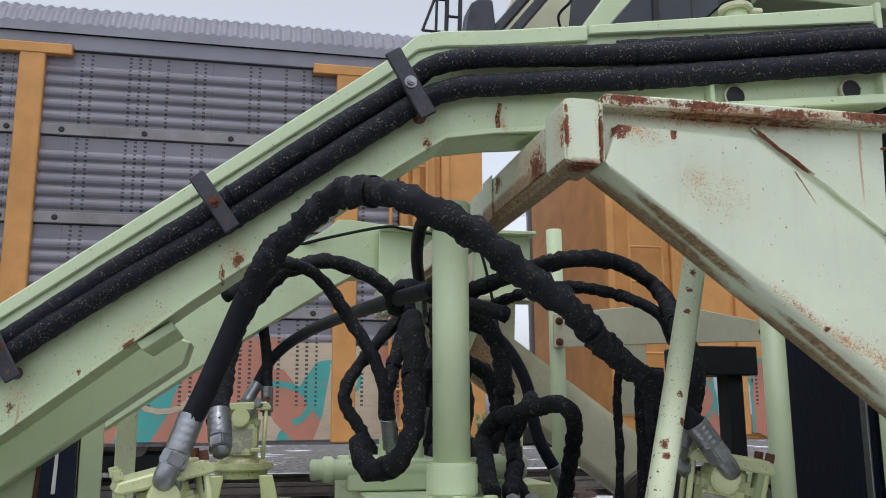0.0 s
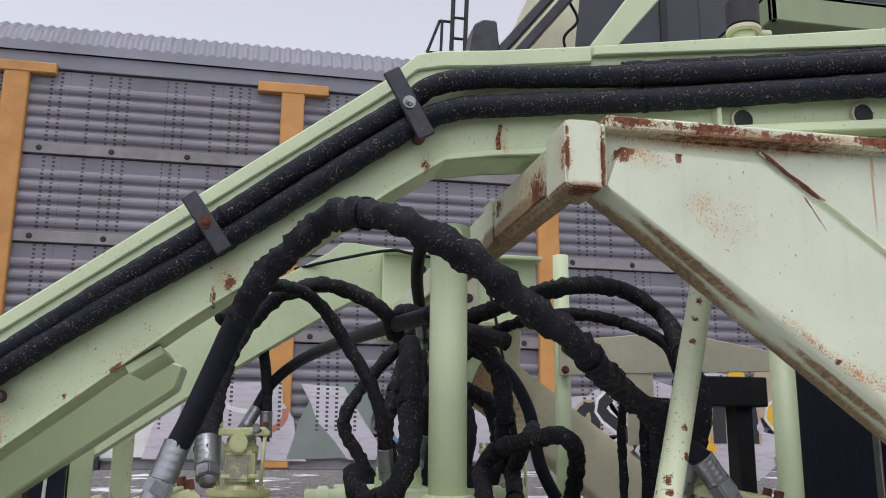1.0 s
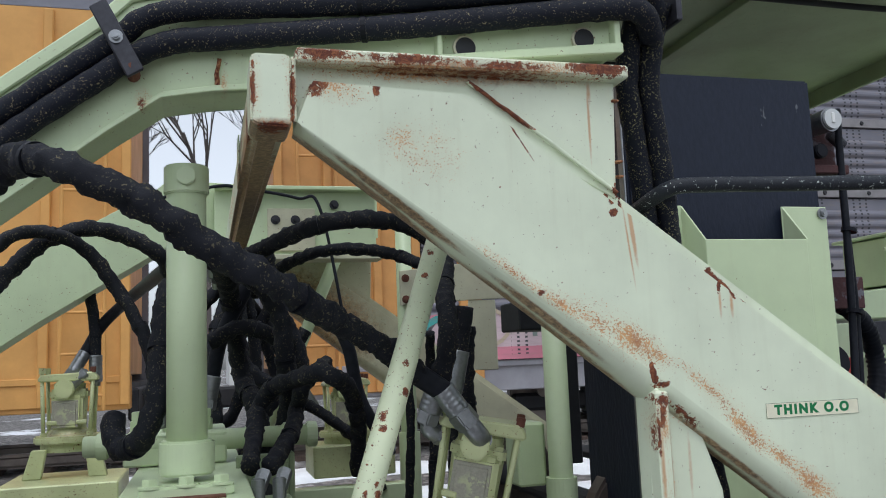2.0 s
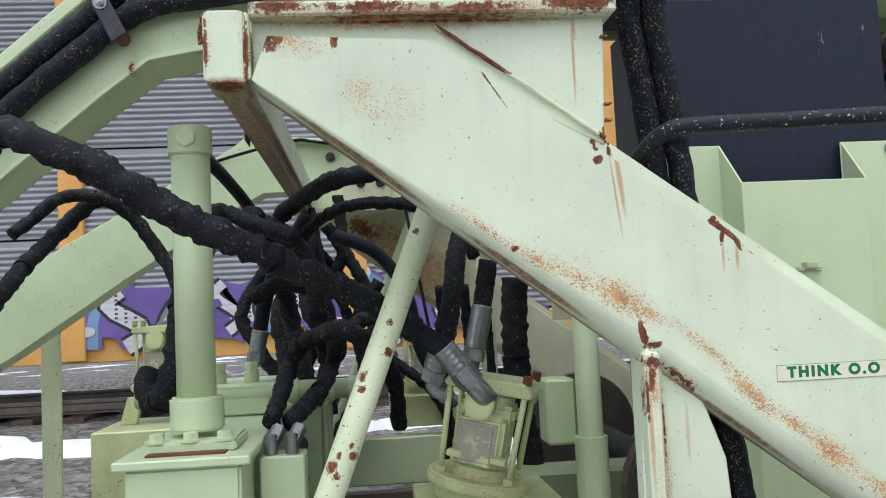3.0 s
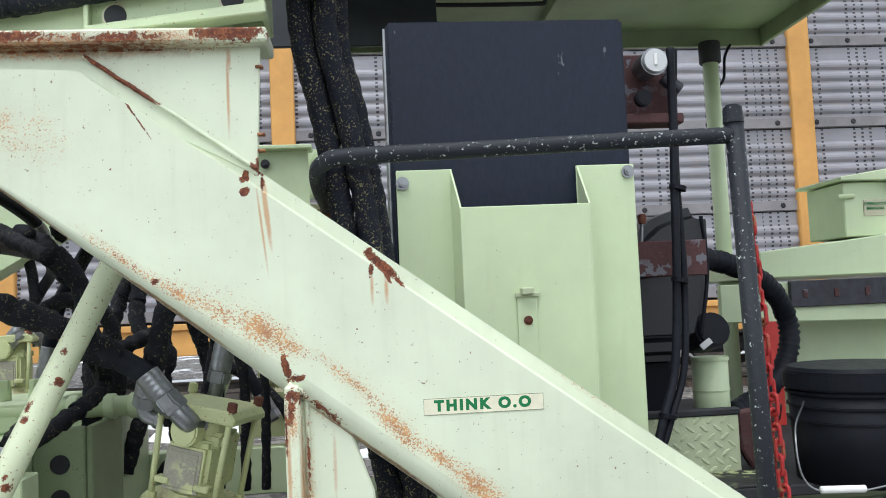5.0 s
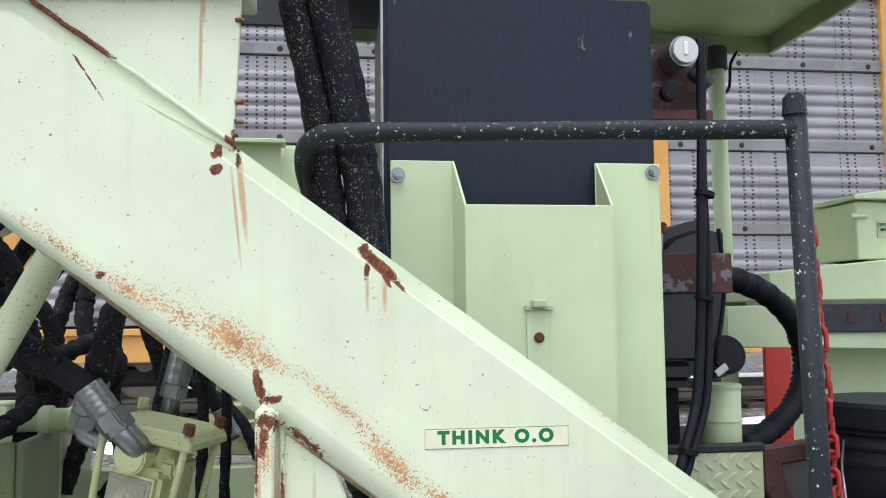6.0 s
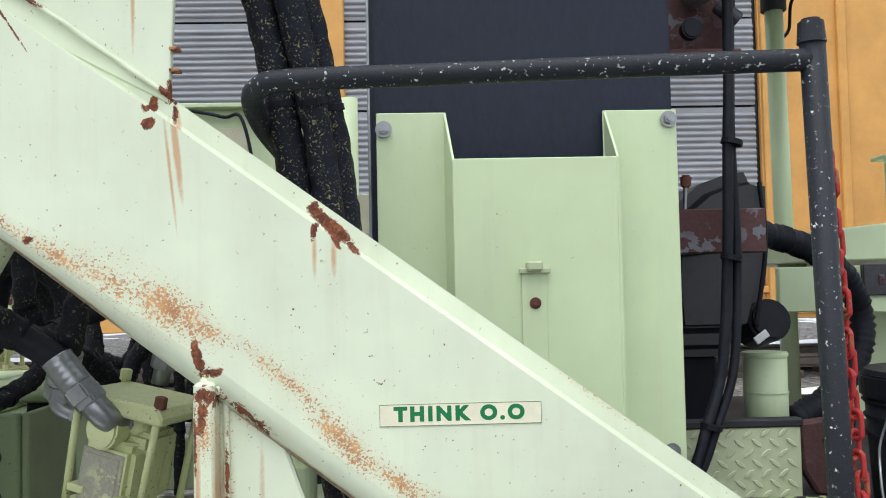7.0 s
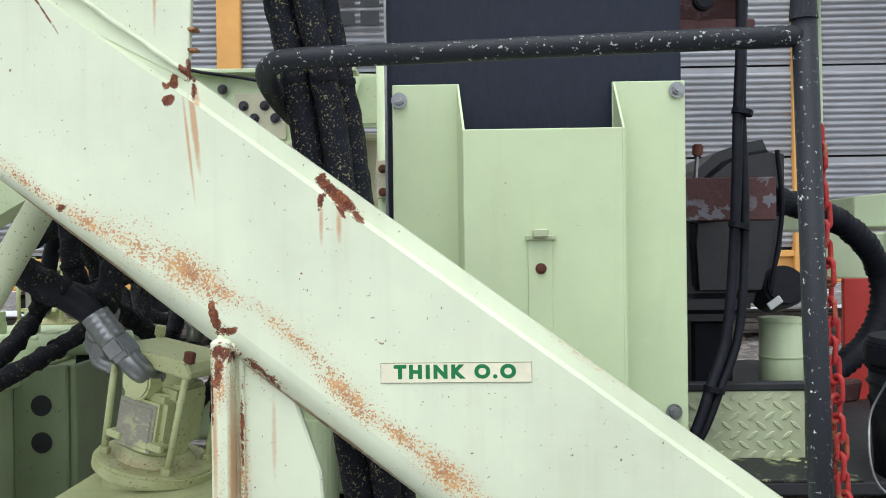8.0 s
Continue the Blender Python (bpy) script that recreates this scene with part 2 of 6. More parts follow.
M_FLANGE = painted("faded_green_paint_rusty_top", FADED, flange_speckle, 0.695, 0.45, 0.2, flange_cores, flange_stains, flange_drips)
M_GUSSET = painted("faded_green_paint_rusty_foot", FADED, gusset_speckle, 0.695, 0.45, 0.2, gusset_cores, gusset_stains, gusset_drips)
M_TUBE = painted("faded_green_paint_stained", FADED, [(0.645, 2.0, 2.23, 0.03, 0.3, 0.12, 0, 0.75), (0.645, 3.2, 2.23, 0.03, 0.6, 0.1, 0, 0.7)], 0.68, 0.45, 0.25,
                 [(0.645, 1.95, 2.2, 0.02, 0.09, 0.07, 0, 0.8), (0.645, 2.3, 2.25, 0.02, 0.07, 0.04, 0, 0.7)], [(0.69, 3.0, 2.15, 0.1, 1.7, 0.045, 0, 1.3), (0.645, 2.2, 2.18, 0.02, 0.5, 0.04, 0, 0.8)])
M_FAR = painted("stained_green_paint", (0.62, 0.6, 0.43), [(1.2, 4.8, 1.9, 0.4, 0.4, 0.3, 0, 0.5)], 0.69, 0.5, 0.3, [(0.95, 4.9, 2.15, 0.16, 0.3, 0.08, 36, 0.8)], [(1.2, 4.95, 1.95, 0.6, 0.3, 0.25, 36, 0.6)])
M_GREEN = painted("green_paint", GREEN, (), 0.73, 0.4, 0.16)
M_ARM = painted("green_paint_arm", GREEN, [(-0.07, 2.25, 2.02, 0.05, 0.1, 0.06, 0, 0.8), (0.41, 2.1, 2.31, 0.03, 0.1, 0.04, 0, 0.8), (-0.3, 2.35, 1.83, 0.14, 0.1, 0.05, -33, 0.42), (-0.6, 2.45, 1.66, 0.07, 0.1, 0.05, 0, 0.5), (0.6, 2.06, 2.34, 0.015, 0.1, 0.05, 0, 0.8)], 0.69, 0.42, 0.16, [(-0.06, 2.25, 2.0, 0.022, 0.1, 0.04, 0, 0.7), (0.41, 2.1, 2.3, 0.015, 0.1, 0.035, 0, 0.7), (-0.1, 2.28, 1.96, 0.012, 0.1, 0.06, 0, 0.6), (-0.33, 2.35, 1.79, 0.04, 0.1, 0.014, -33, 0.6), (-0.62, 2.45, 1.63, 0.02, 0.1, 0.03, 0, 0.6), (-0.45, 2.4, 1.72, 0.012, 0.1, 0.025, 0, 0.6)], (), [(-0.6, 2.45, 1.6, 0.006, 0.1, 0.06, 0, 0.7), (-0.42, 2.4, 1.7, 0.005, 0.1, 0.05, 0, 0.6)])
pole_rng = random.Random(8)
pole_spots = []
for k in range(20):
    f = pole_rng.random()
    size = pole_rng.uniform(0.007, 0.017)
    pole_spots.append((0.73 + 0.43 * f + pole_rng.uniform(-0.024, 0.024), 1.735 + 0.385 * f, 0.98 + 1.05 * f, size, 0.03, size * pole_rng.uniform(0.8, 1.9), 20, 0.95))
M_POLE = painted("pale_green_paint_pitted", (0.68, 0.74, 0.5), (), 0.66, 0.45, 0.2, pole_spots)
M_RIG = painted("yellow_green_paint_oily", (0.6, 0.64, 0.34), (), 0.66, 0.38, 0.45, (), [(0.0, 0.0, 0.02, 0.16, 0.16, 0.05, 0, 0.45)])
# canopy paint; on the motor bench its dark tone stands in for shade
M_CANOPY_BENCH_SHADE = painted("canopy_green_and_bench_shade", (0.27, 0.33, 0.19), (), 0.7, 0.5, 0.3)
M_WEEPRUST = painted("rust_weld", (0.42, 0.2, 0.09), (), 0.5, 0.7, 0.5)
M_RUBBER = plain("black_rubber", (0.0115, 0.013, 0.0185), 0.5, 0, 0.4, 60)
M_SLEEVE = chipped("black_sleeve_dusty", (0.0075, 0.0082, 0.0115), (0.14, 0.125, 0.075), 150, 0.597, 0.7)
M_HOSE = chipped("black_hose_lichen", (0.006, 0.0072, 0.0125), (0.27, 0.23, 0.14), 230, 0.605, 0.6)
M_DROP = chipped("black_hose_thick_lichen", (0.006, 0.0072, 0.0125), (0.27, 0.25, 0.13), 215, 0.585, 0.6)
M_RAILING = chipped("black_paint_chipped", (0.014, 0.016, 0.02), (0.62, 0.66, 0.62), 120, 0.632, 0.42)
M_BLACKBOX = chipped("black_painted_steel", (0.010, 0.013, 0.023), (0.16, 0.17, 0.18), 22, 0.7, 0.36, (1, 1, 0.4))
M_STEEL = plain("zinc_fitting", (0.3, 0.31, 0.32), 0.36, 0.85, 0.3, 50)
M_DARKSTEEL = plain("dark_steel_strap", (0.05, 0.05, 0.06), 0.45, 0.5, 0.4, 30)
M_RUST = plain("rusty_bolt", (0.14, 0.05, 0.03), 0.85, 0.1, 0.5, 60, 0.5)
M_RUSTPLATE = chipped("rusty_red_plate", (0.055, 0.027, 0.027), (0.15, 0.15, 0.17), 26, 0.55, 0.7)
M_VINYL = plain("black_vinyl", (0.013, 0.014, 0.018), 0.4, 0, 0.3, 40)
M_PLASTIC = plain("black_plastic", (0.009, 0.01, 0.0145), 0.45, 0, 0.2, 30, 0.05)
for m in (M_PLASTIC, M_RUBBER):
    m.node_tree.nodes["Principled BSDF"].inputs["Specular IOR Level"].default_value = 0.13
M_RED = chipped("red_paint_worn", (0.27, 0.025, 0.025), (0.3, 0.17, 0.08), 55, 0.55, 0.42)
M_REDSIGN = plain("red_enamel", (0.6, 0.04, 0.03), 0.35, 0, 0.2, 12)
M_STICKER = plain("cream_sticker", (0.8, 0.77, 0.58), 0.6, 0, 0.14, 30, 0.05)
M_INK = plain("green_ink", (0.005, 0.17, 0.05), 0.75, 0, 0.1, 30, 0.02)
M_DARKINK = plain("dark_ink", (0.12, 0.16, 0.09), 0.6, 0, 0.1, 30, 0.02)
M_LENS = plain("pale_lens", (0.55, 0.56, 0.56), 0.2, 0, 0.1, 30, 0.02)
M_WHITE = plain("white_plastic", (0.72, 0.72, 0.7), 0.4, 0, 0.1, 30, 0.02)
M_TREAD = painted("pale_tread_paint", (0.5, 0.55, 0.36), (), 0.74)
M_WORN = chipped("grey_metal_through_green_paint", (0.22, 0.21, 0.17), (0.6, 0.64, 0.34), 40, 0.5, 0.5)
M_PEEL = chipped("black_dirt_over_green_paint", (0.02, 0.021, 0.02), (0.42, 0.47, 0.24), 30, 0.52, 0.6)
M_ORANGE = plain("weathered_orange_paint", (0.56, 0.27, 0.075), 0.6, 0, 0.3, 2.5, 0.1)
M_ORANGE2 = plain("yellow_orange_paint", (0.66, 0.34, 0.09), 0.6, 0, 0.25, 2.0, 0.1)
M_STRIP = plain("dusty_joint_strip", (0.25, 0.235, 0.24), 0.6, 0.1, 0.3, 4, 0.1)
M_YELLOW = plain("yellow_paint", (0.75, 0.42, 0.03), 0.5, 0, 0.2, 3, 0.05)
M_GALV = plain("galvanised_roof", (0.21, 0.21, 0.245), 0.55, 0.15, 0.25, 1.5, 0.1)
M_UNDER = plain("black_underframe", (0.02, 0.021, 0.025), 0.7, 0, 0.4, 5)
M_WHITEPAINT = plain("white_stencil_paint", (0.7, 0.7, 0.68), 0.6, 0, 0.2, 8, 0.02)
M_GREYSILL = plain("grey_overpaint", (0.3, 0.29, 0.31), 0.6, 0, 0.4, 3, 0.05)
M_DUSK = plain("blue_black_panel", (0.028, 0.033, 0.042), 0.5, 0, 0.5, 6)
M_PURPLE = plain("purple_spray_paint", (0.13, 0.08, 0.3), 0.6, 0, 0.4, 3, 0.02)
M_BLUE = plain("blue_spray_paint", (0.15, 0.27, 0.4), 0.6, 0, 0.4, 3, 0.02)
M_RAILSTEEL = plain("worn_rail_steel", (0.2, 0.17, 0.15), 0.35, 0.6, 0.4, 8)
M_TIE = plain("weathered_tie_wood", (0.09, 0.06, 0.045), 0.9, 0, 0.5, 14, 0.5)
M_SNOW = plain("dirty_snow", (0.78, 0.79, 0.8), 0.7, 0, 0.2, 6, 0.5)
M_BARK = plain("grey_bark", (0.13, 0.11, 0.1), 0.9, 0, 0.4, 14, 0.4)
M_HOUSE = plain("pale_house_siding", (0.62, 0.62, 0.6), 0.7, 0, 0.15, 3)
M_SHINGLE = plain("grey_roof_shingle", (0.16, 0.17, 0.2), 0.8, 0, 0.4, 10)
M_GLASS = plain("dark_window_glass", (0.03, 0.035, 0.04), 0.12, 0, 0.2, 3, 0.0)


def side_sheet(name, base, holes):
    """Galvanised side sheet with soft weathering; holes: rows of small dark perforations."""
    m, n, l, b = material(name)
    v = coords(n, l)
    f = noise_tex(n, l, v, 1.1, 4)
    g = noise_tex(n, l, coords(n, l, (2, 2, 14)), 2.0, 5)
    col = mix(n, l, ramp(n, l, f, [(0.3, grey(0)), (0.7, grey(1))]), base, tuple(c * 0.72 for c in base))
    col = mix(n, l, math_node(n, l, "MULTIPLY", ramp(n, l, g, [(0.5, grey(0)), (0.75, grey(1))]), 0.5), col, (0.26, 0.2, 0.17))
    if holes:
        sep = n.new("ShaderNodeSeparateXYZ")
        l.new(coords(n, l), sep.inputs[0])

        def wave(src, period, width):
            fr = math_node(n, l, "FRACT", math_node(n, l, "DIVIDE", src, period))
            return math_node(n, l, "LESS_THAN", math_node(n, l, "ABSOLUTE", math_node(n, l, "SUBTRACT", fr, 0.5)), width)

        columns = math_node(n, l, "MULTIPLY", wave(sep.outputs[0], 0.1, 0.16), math_node(n, l, "MAXIMUM", wave(sep.outputs[0], 0.61, 0.17), wave(sep.outputs[0], 0.43, 0.1)))
        dots = math_node(n, l, "MULTIPLY", columns, wave(sep.outputs[2], 0.048, 0.24))
        keep = math_node(n, l, "GREATER_THAN", sep.outputs[2], 1.7)
        dots = math_node(n, l, "MULTIPLY", dots, keep)
        col = mix(n, l, dots, col, (0.045, 0.045, 0.05))
    l.new(col, b.inputs["Base Color"])
    b.inputs["Metallic"].default_value = 0.15
    b.inputs["Roughness"].default_value = 0.55
    bump(n, l, g, b, 0.15, 0.003)
    return m


M_PERF = side_sheet("perforated_side_sheet", (0.2, 0.196, 0.23), True)
M_PALEPERF = side_sheet("pale_perforated_side_sheet", (0.33, 0.325, 0.355), True)
M_TEAL = side_sheet("teal_spray_paint", (0.07, 0.36, 0.33), True)
M_CORAL = side_sheet("coral_spray_paint", (0.5, 0.21, 0.14), True)
M_PINK = side_sheet("pink_spray_paint", (0.62, 0.22, 0.28), True)
M_BLUSH = side_sheet("faded_pink_overspray", (0.6, 0.46, 0.48), True)
M_LILAC = side_sheet("pale_spray_paint", (0.6, 0.57, 0.62), True)
M_SAND = side_sheet("sand_spray_paint", (0.52, 0.42, 0.3), True)
M_MOSS = side_sheet("grey_green_spray_paint", (0.22, 0.27, 0.24), True)
M_RIBBED = side_sheet("ribbed_side_sheet", (0.31, 0.32, 0.35), False)


def ground_material():
    m, n, l, b = material("ballast_stone_and_snow")
    v = coords(n, l)
    vor = n.new("ShaderNodeTexVoronoi")
    vor.inputs["Scale"].default_value = 17
    l.new(v, vor.inputs["Vector"])
    stone = ramp(n, l, vor.outputs["Color"], [(0.1, (0.05, 0.046, 0.043)), (0.6, (0.15, 0.14, 0.13)), (1.0, (0.3, 0.28, 0.26))])
    snow = ramp(n, l, noise_tex(n, l, v, 0.55, 7, 0.62), [(0.58, grey(0)), (0.63, grey(1))])
    l.new(mix(n, l, snow, stone, (0.74, 0.75, 0.77)), b.inputs["Base Color"])
    b.inputs["Roughness"].default_value = 0.9
    bump(n, l, vor.outputs["Distance"], b, 0.8, 0.03)
    return m


M_GROUND = ground_material()


# ---- geometry helpers ----
def part(name, bm, mat, parent=None, label="", smooth=False, kind=""):
    me = bpy.data.meshes.new(name)
    bmesh.ops.recalc_face_normals(bm, faces=bm.faces)
    bm.to_mesh(me)
    bm.free()
    me.materials.append(mat)
    if smooth:
        me.shade_smooth()
    ob = new(name, me)
    if parent is not None:
        ob.parent = parent
        root = parent
        while root.parent is not None:
            root = root.parent
        ob.matrix_parent_inverse = Matrix.Translation(-root.location) if parent is root else Matrix()
    return tagged(ob, label, kind=kind)


def thing(name, at, label, category, group="", kind=""):
    ob = new(name)
    ob.empty_display_size = 0.05
    ob.location = at
    return tagged(ob, label, category, group, kind)


def soften(bm, r, segments=2):
    if r > 0:
        bmesh.ops.bevel(bm, geom=[e for e in bm.edges if e.calc_face_angle(0) > 0.5], offset=r, segments=segments, affect="EDGES", clamp_overlap=True)
    return bm


def box(lo, hi, r=0.004, segments=1, turn=None):
    bm = bmesh.new()
    c = [(a + b) / 2 for a, b in zip(lo, hi)]
    s = [max(abs(b - a), 1e-4) for a, b in zip(lo, hi)]
    bmesh.ops.create_cube(bm, size=1, matrix=Matrix.Diagonal((*s, 1)))
    soften(bm, min(r, min(s) * 0.4), segments)
    m = Matrix.Translation(c)
    if turn:
        m = m @ pose(0, 0, 0, *turn)
    bmesh.ops.transform(bm, matrix=m, verts=bm.verts)
    return bm


def slab(outline, y0, y1, r=0.004, segments=1, lean=None):
    """A plate with an outline in x and z, from y0 to y1. lean(x, z) shifts y."""
    bm = bmesh.new()
    front = [bm.verts.new((x, y0, z)) for x, z in outline]
    back = [bm.verts.new((x, y1, z)) for x, z in outline]
    bm.faces.new(front)
    bm.faces.new(back[::-1])
    n = len(outline)
    for i in range(n):
        j = (i + 1) % n
        bm.faces.new((front[i], back[i], back[j], front[j]))
    bmesh.ops.recalc_face_normals(bm, faces=bm.faces)
    soften(bm, r, segments)
    if lean:
        for v in bm.verts:
            v.co.y += lean(v.co.x, v.co.z)
    return bm


def rounded_tube(outline, low, y0, y1):
    """A box tube in side view; its lower front and back edges (between points of low) are widely rounded, the others slightly."""
    bm = slab(outline, y0, y1, 0)
    pts = [Vector((x, z)) for x, z in low]

    def on_low(v):
        return any((Vector((v.co.x, v.co.z)) - p).length < 1e-4 for p in pts)

    wide = [e for e in bm.edges if abs(e.verts[0].co.y - e.verts[1].co.y) < 1e-5 and on_low(e.verts[0]) and on_low(e.verts[1])]
    rest = [e for e in bm.edges if e not in wide and abs(e.verts[0].co.y - e.verts[1].co.y) < 1e-5]
    bmesh.ops.bevel(bm, geom=wide, offset=0.05, segments=7, affect="EDGES", profile=0.5)
    rest = [e for e in rest if e.is_valid]
    bmesh.ops.bevel(bm, geom=rest, offset=0.034, segments=7, affect="EDGES")
    for f in bm.faces:
        f.smooth = f.calc_area() < 0.03
    for e in bm.edges:
        e.smooth = e.calc_face_angle(0) < 0.6
    return bm


def rod(p0, p1, r0, r1=None, n=20, r=0.0, cap=True):
    bm = bmesh.new()
    p0, p1 = Vector(p0), Vector(p1)
    d = p1 - p0
    bmesh.ops.create_cone(bm, cap_ends=cap, segments=n, radius1=r0, radius2=r0 if r1 is None else r1, depth=d.length)
    if r > 0:
        bmesh.ops.bevel(bm, geom=[e for e in bm.edges if e.calc_face_angle(0) > 1.0], offset=r, segments=2, affect="EDGES")
    bmesh.ops.transform(bm, matrix=Matrix.Translation((p0 + p1) / 2) @ d.to_track_quat("Z", "Y").to_matrix().to_4x4(), verts=bm.verts)
    return bm


def joined(*bms):
    out = bmesh.new()
    for b in bms:
        me = bpy.data.meshes.new("tmp")
        b.to_mesh(me)
        out.from_mesh(me)
        bpy.data.meshes.remove(me)
        b.free()
    return out


def spline(pts, step=0.012):
    p = [Vector(q) for q in pts]
    p = [p[0] * 2 - p[1]] + p + [p[-1] * 2 - p[-2]]
    out = []
    for i in range(1, len(p) - 2):
        a, b, c, d = p[i - 1:i + 3]
        k = max(2, int((c - b).length / step))
        for j in range(k):
            t = j / k
            out.append(0.5 * ((2 * b) + (c - a) * t + (2 * a - 5 * b + 4 * c - d) * t * t + (3 * b - a - 3 * c + d) * t ** 3))
    out.append(p[-2])
    return out


def tube(pts, r, n=12, wrap=0.0, turn=0.05, step=0.012, ends=True, rings=0.0, seed=0):
    """A hose along a smooth path. wrap: depth of the uneven turns of a wound sleeve; rings: depth of corrugations."""
    path = spline(pts, step)
    bm = bmesh.new()
    side = None
    rows = []
    run = 0.0
    for i, c in enumerate(path):
        d = (path[min(i + 1, len(path) - 1)] - path[max(i - 1, 0)]).normalized()
        if side is None:
            side = d.orthogonal().normalized()
        side = (side - d * side.dot(d)).normalized()
        up = d.cross(side)
        if i:
            run += (c - path[i - 1]).length
        row = []
        for k in range(n):
            a = 2 * math.pi * k / n
            rr = r
            if wrap:
                ph = (run / turn + a / (2 * math.pi)) % 1.0
                rr += wrap * (0.55 * (1 - ph) - 0.2) + wrap * 1.2 * noise.noise(Vector((run * 30 + seed * 9, math.cos(a) * 1.5, math.sin(a) * 1.5))) + wrap * 0.5 * noise.noise(Vector((run * 90, math.cos(a) * 3, math.sin(a) * 3 + seed)))
            if rings:
                rr += rings * math.sin(2 * math.pi * run / turn)
            row.append(bm.verts.new(c + (side * math.cos(a) + up * math.sin(a)) * rr))
        rows.append(row)
    for a, b in zip(rows, rows[1:]):
        for k in range(n):
            j = (k + 1) % n
            bm.faces.new((a[k], a[j], b[j], b[k]))
    if ends:
        bm.faces.new(rows[0][::-1])
        bm.faces.new(rows[-1])
    return bm


def hexnut(at, d, size, height):
    a = Vector(at)
    d = Vector(d).normalized()
    return rod(a, a + d * height, size, n=6, r=size * 0.1)


def bolt(name, at, size, parent, mat=None, label="", washer=True):
    """A hexagon bolt whose head faces the near side."""
    bms = [hexnut(at, (0, -1, 0), size, size * 0.9), rod(Vector(at) + Vector((0, -size * 0.8, 0)), Vector(at) + Vector((0, -size * 1.25, 0)), size * 0.55, n=12)]
    if washer:
        bms.append(rod(at, Vector(at) + Vector((0, -size * 0.25, 0)), size * 1.5, n=18))
    return part(name, joined(*bms), mat or M_STEEL, parent, label)


def hose(name, pts, r, label, mat=None, wrap=0.0, group="hydraulic hoses", ends=(None, None), rings=0.0, turn=0.05, seed=0):
    """A hose with a crimped collar and a nut at the ends named in ends (their lengths)."""
    h = thing(name, pts[0], label, "hose", group)
    part("rubber_tube", tube(pts, r, 14, wrap, turn, 0.01, rings=rings, seed=seed), mat or M_RUBBER, h, smooth=True)
    if wrap:
        path = spline(pts, 0.01)
        for f in (0.3, 0.72):
            c = path[int(len(path) * f)]
            d = (path[int(len(path) * f) + 1] - c).normalized()
            part("tie_band", rod(c - d * 0.006, c + d * 0.006, r + wrap * 0.5 + 0.001, n=16), M_PLASTIC, h, "black tie band")
    for which, size in enumerate(ends):
        if not size:
            continue
        a, b = (Vector(pts[0]), Vector(pts[1])) if which == 0 else (Vector(pts[-1]), Vector(pts[-2]))
        d = (a - b).normalized()
        part("crimped_collar", tube([a - d * size * 0.95, a - d * size * 0.4, a + d * size * 0.2], r * 1.1 + wrap * 0.5, 18, 0, size * 0.24, size * 0.03, rings=r * 0.012), M_STEEL, h, "ribbed grey steel collar", True)
        part("swivel_nut", hexnut(a + d * size * 0.2, d, r * 1.25, r * 1.3), M_STEEL, h)
        part("stem", rod(a, a + d * size * 0.85, r * 0.8, n=14), M_STEEL, h, smooth=True)
    return h


def writing(name, body, at, size, mat, parent, rot=(90, 0, 0), width=None, bold=0.0, spacing=1.08, depth=0.0006):
    cu = bpy.data.curves.new(name, "FONT")
    cu.body, cu.size, cu.extrude, cu.align_x, cu.align_y = body, size, depth, "CENTER", "CENTER"
    cu.offset, cu.space_character = bold, spacing
    tmp = bpy.data.objects.new(name, cu)
    scene.collection.objects.link(tmp)
    me = bpy.data.meshes.new_from_object(tmp.evaluated_get(bpy.context.evaluated_depsgraph_get()))
    scene.collection.objects.unlink(tmp)
    bpy.data.objects.remove(tmp)
    bm = bmesh.new()
    bm.from_mesh(me)
    if width:
        xs = [v.co.x for v in bm.verts]
        k = width / (max(xs) - min(xs))
        for v in bm.verts:
            v.co.x *= k
    bmesh.ops.transform(bm, matrix=pose(*at, *rot), verts=bm.verts)
    return part(name, bm, mat, parent)


# ---- ground and tracks ----
def build_ground():
    bm = bmesh.new()
    xs = [-400, -120, -40, -14] + [x * 0.25 for x in range(-48, 61)] + [40, 120, 400]
    ys = [-300, -60, -12, -4, -1.5, 0, 0.6, 1.0, 1.4, 1.8] + [2 + 0.25 * k for k in range(60)] + [20, 30, 60, 150, 500, 1800]
    rows = []
    for y in ys:
        base = GROUND * min(1, max(0, (y - 0.4) / 1.3))
        row = []
        for x in xs:
            z = base + (0.035 * noise.noise(Vector((x * 2.1, y * 2.1, 0))) + 0.03 * noise.noise(Vector((x * 5, y * 5, 3))) if abs(x) < 16 and y < 18 else 0)
            row.append(bm.verts.new((x, y, z)))
        rows.append(row)
    for a, b in zip(rows, rows[1:]):
        for i in range(len(xs) - 1):
            bm.faces.new((a[i], a[i + 1], b[i + 1], b[i]))
    g = part("ground", bm, M_GROUND, None, "grey ballast stone with patches of dirty snow", True, "structure")
    g["category"] = "ground"


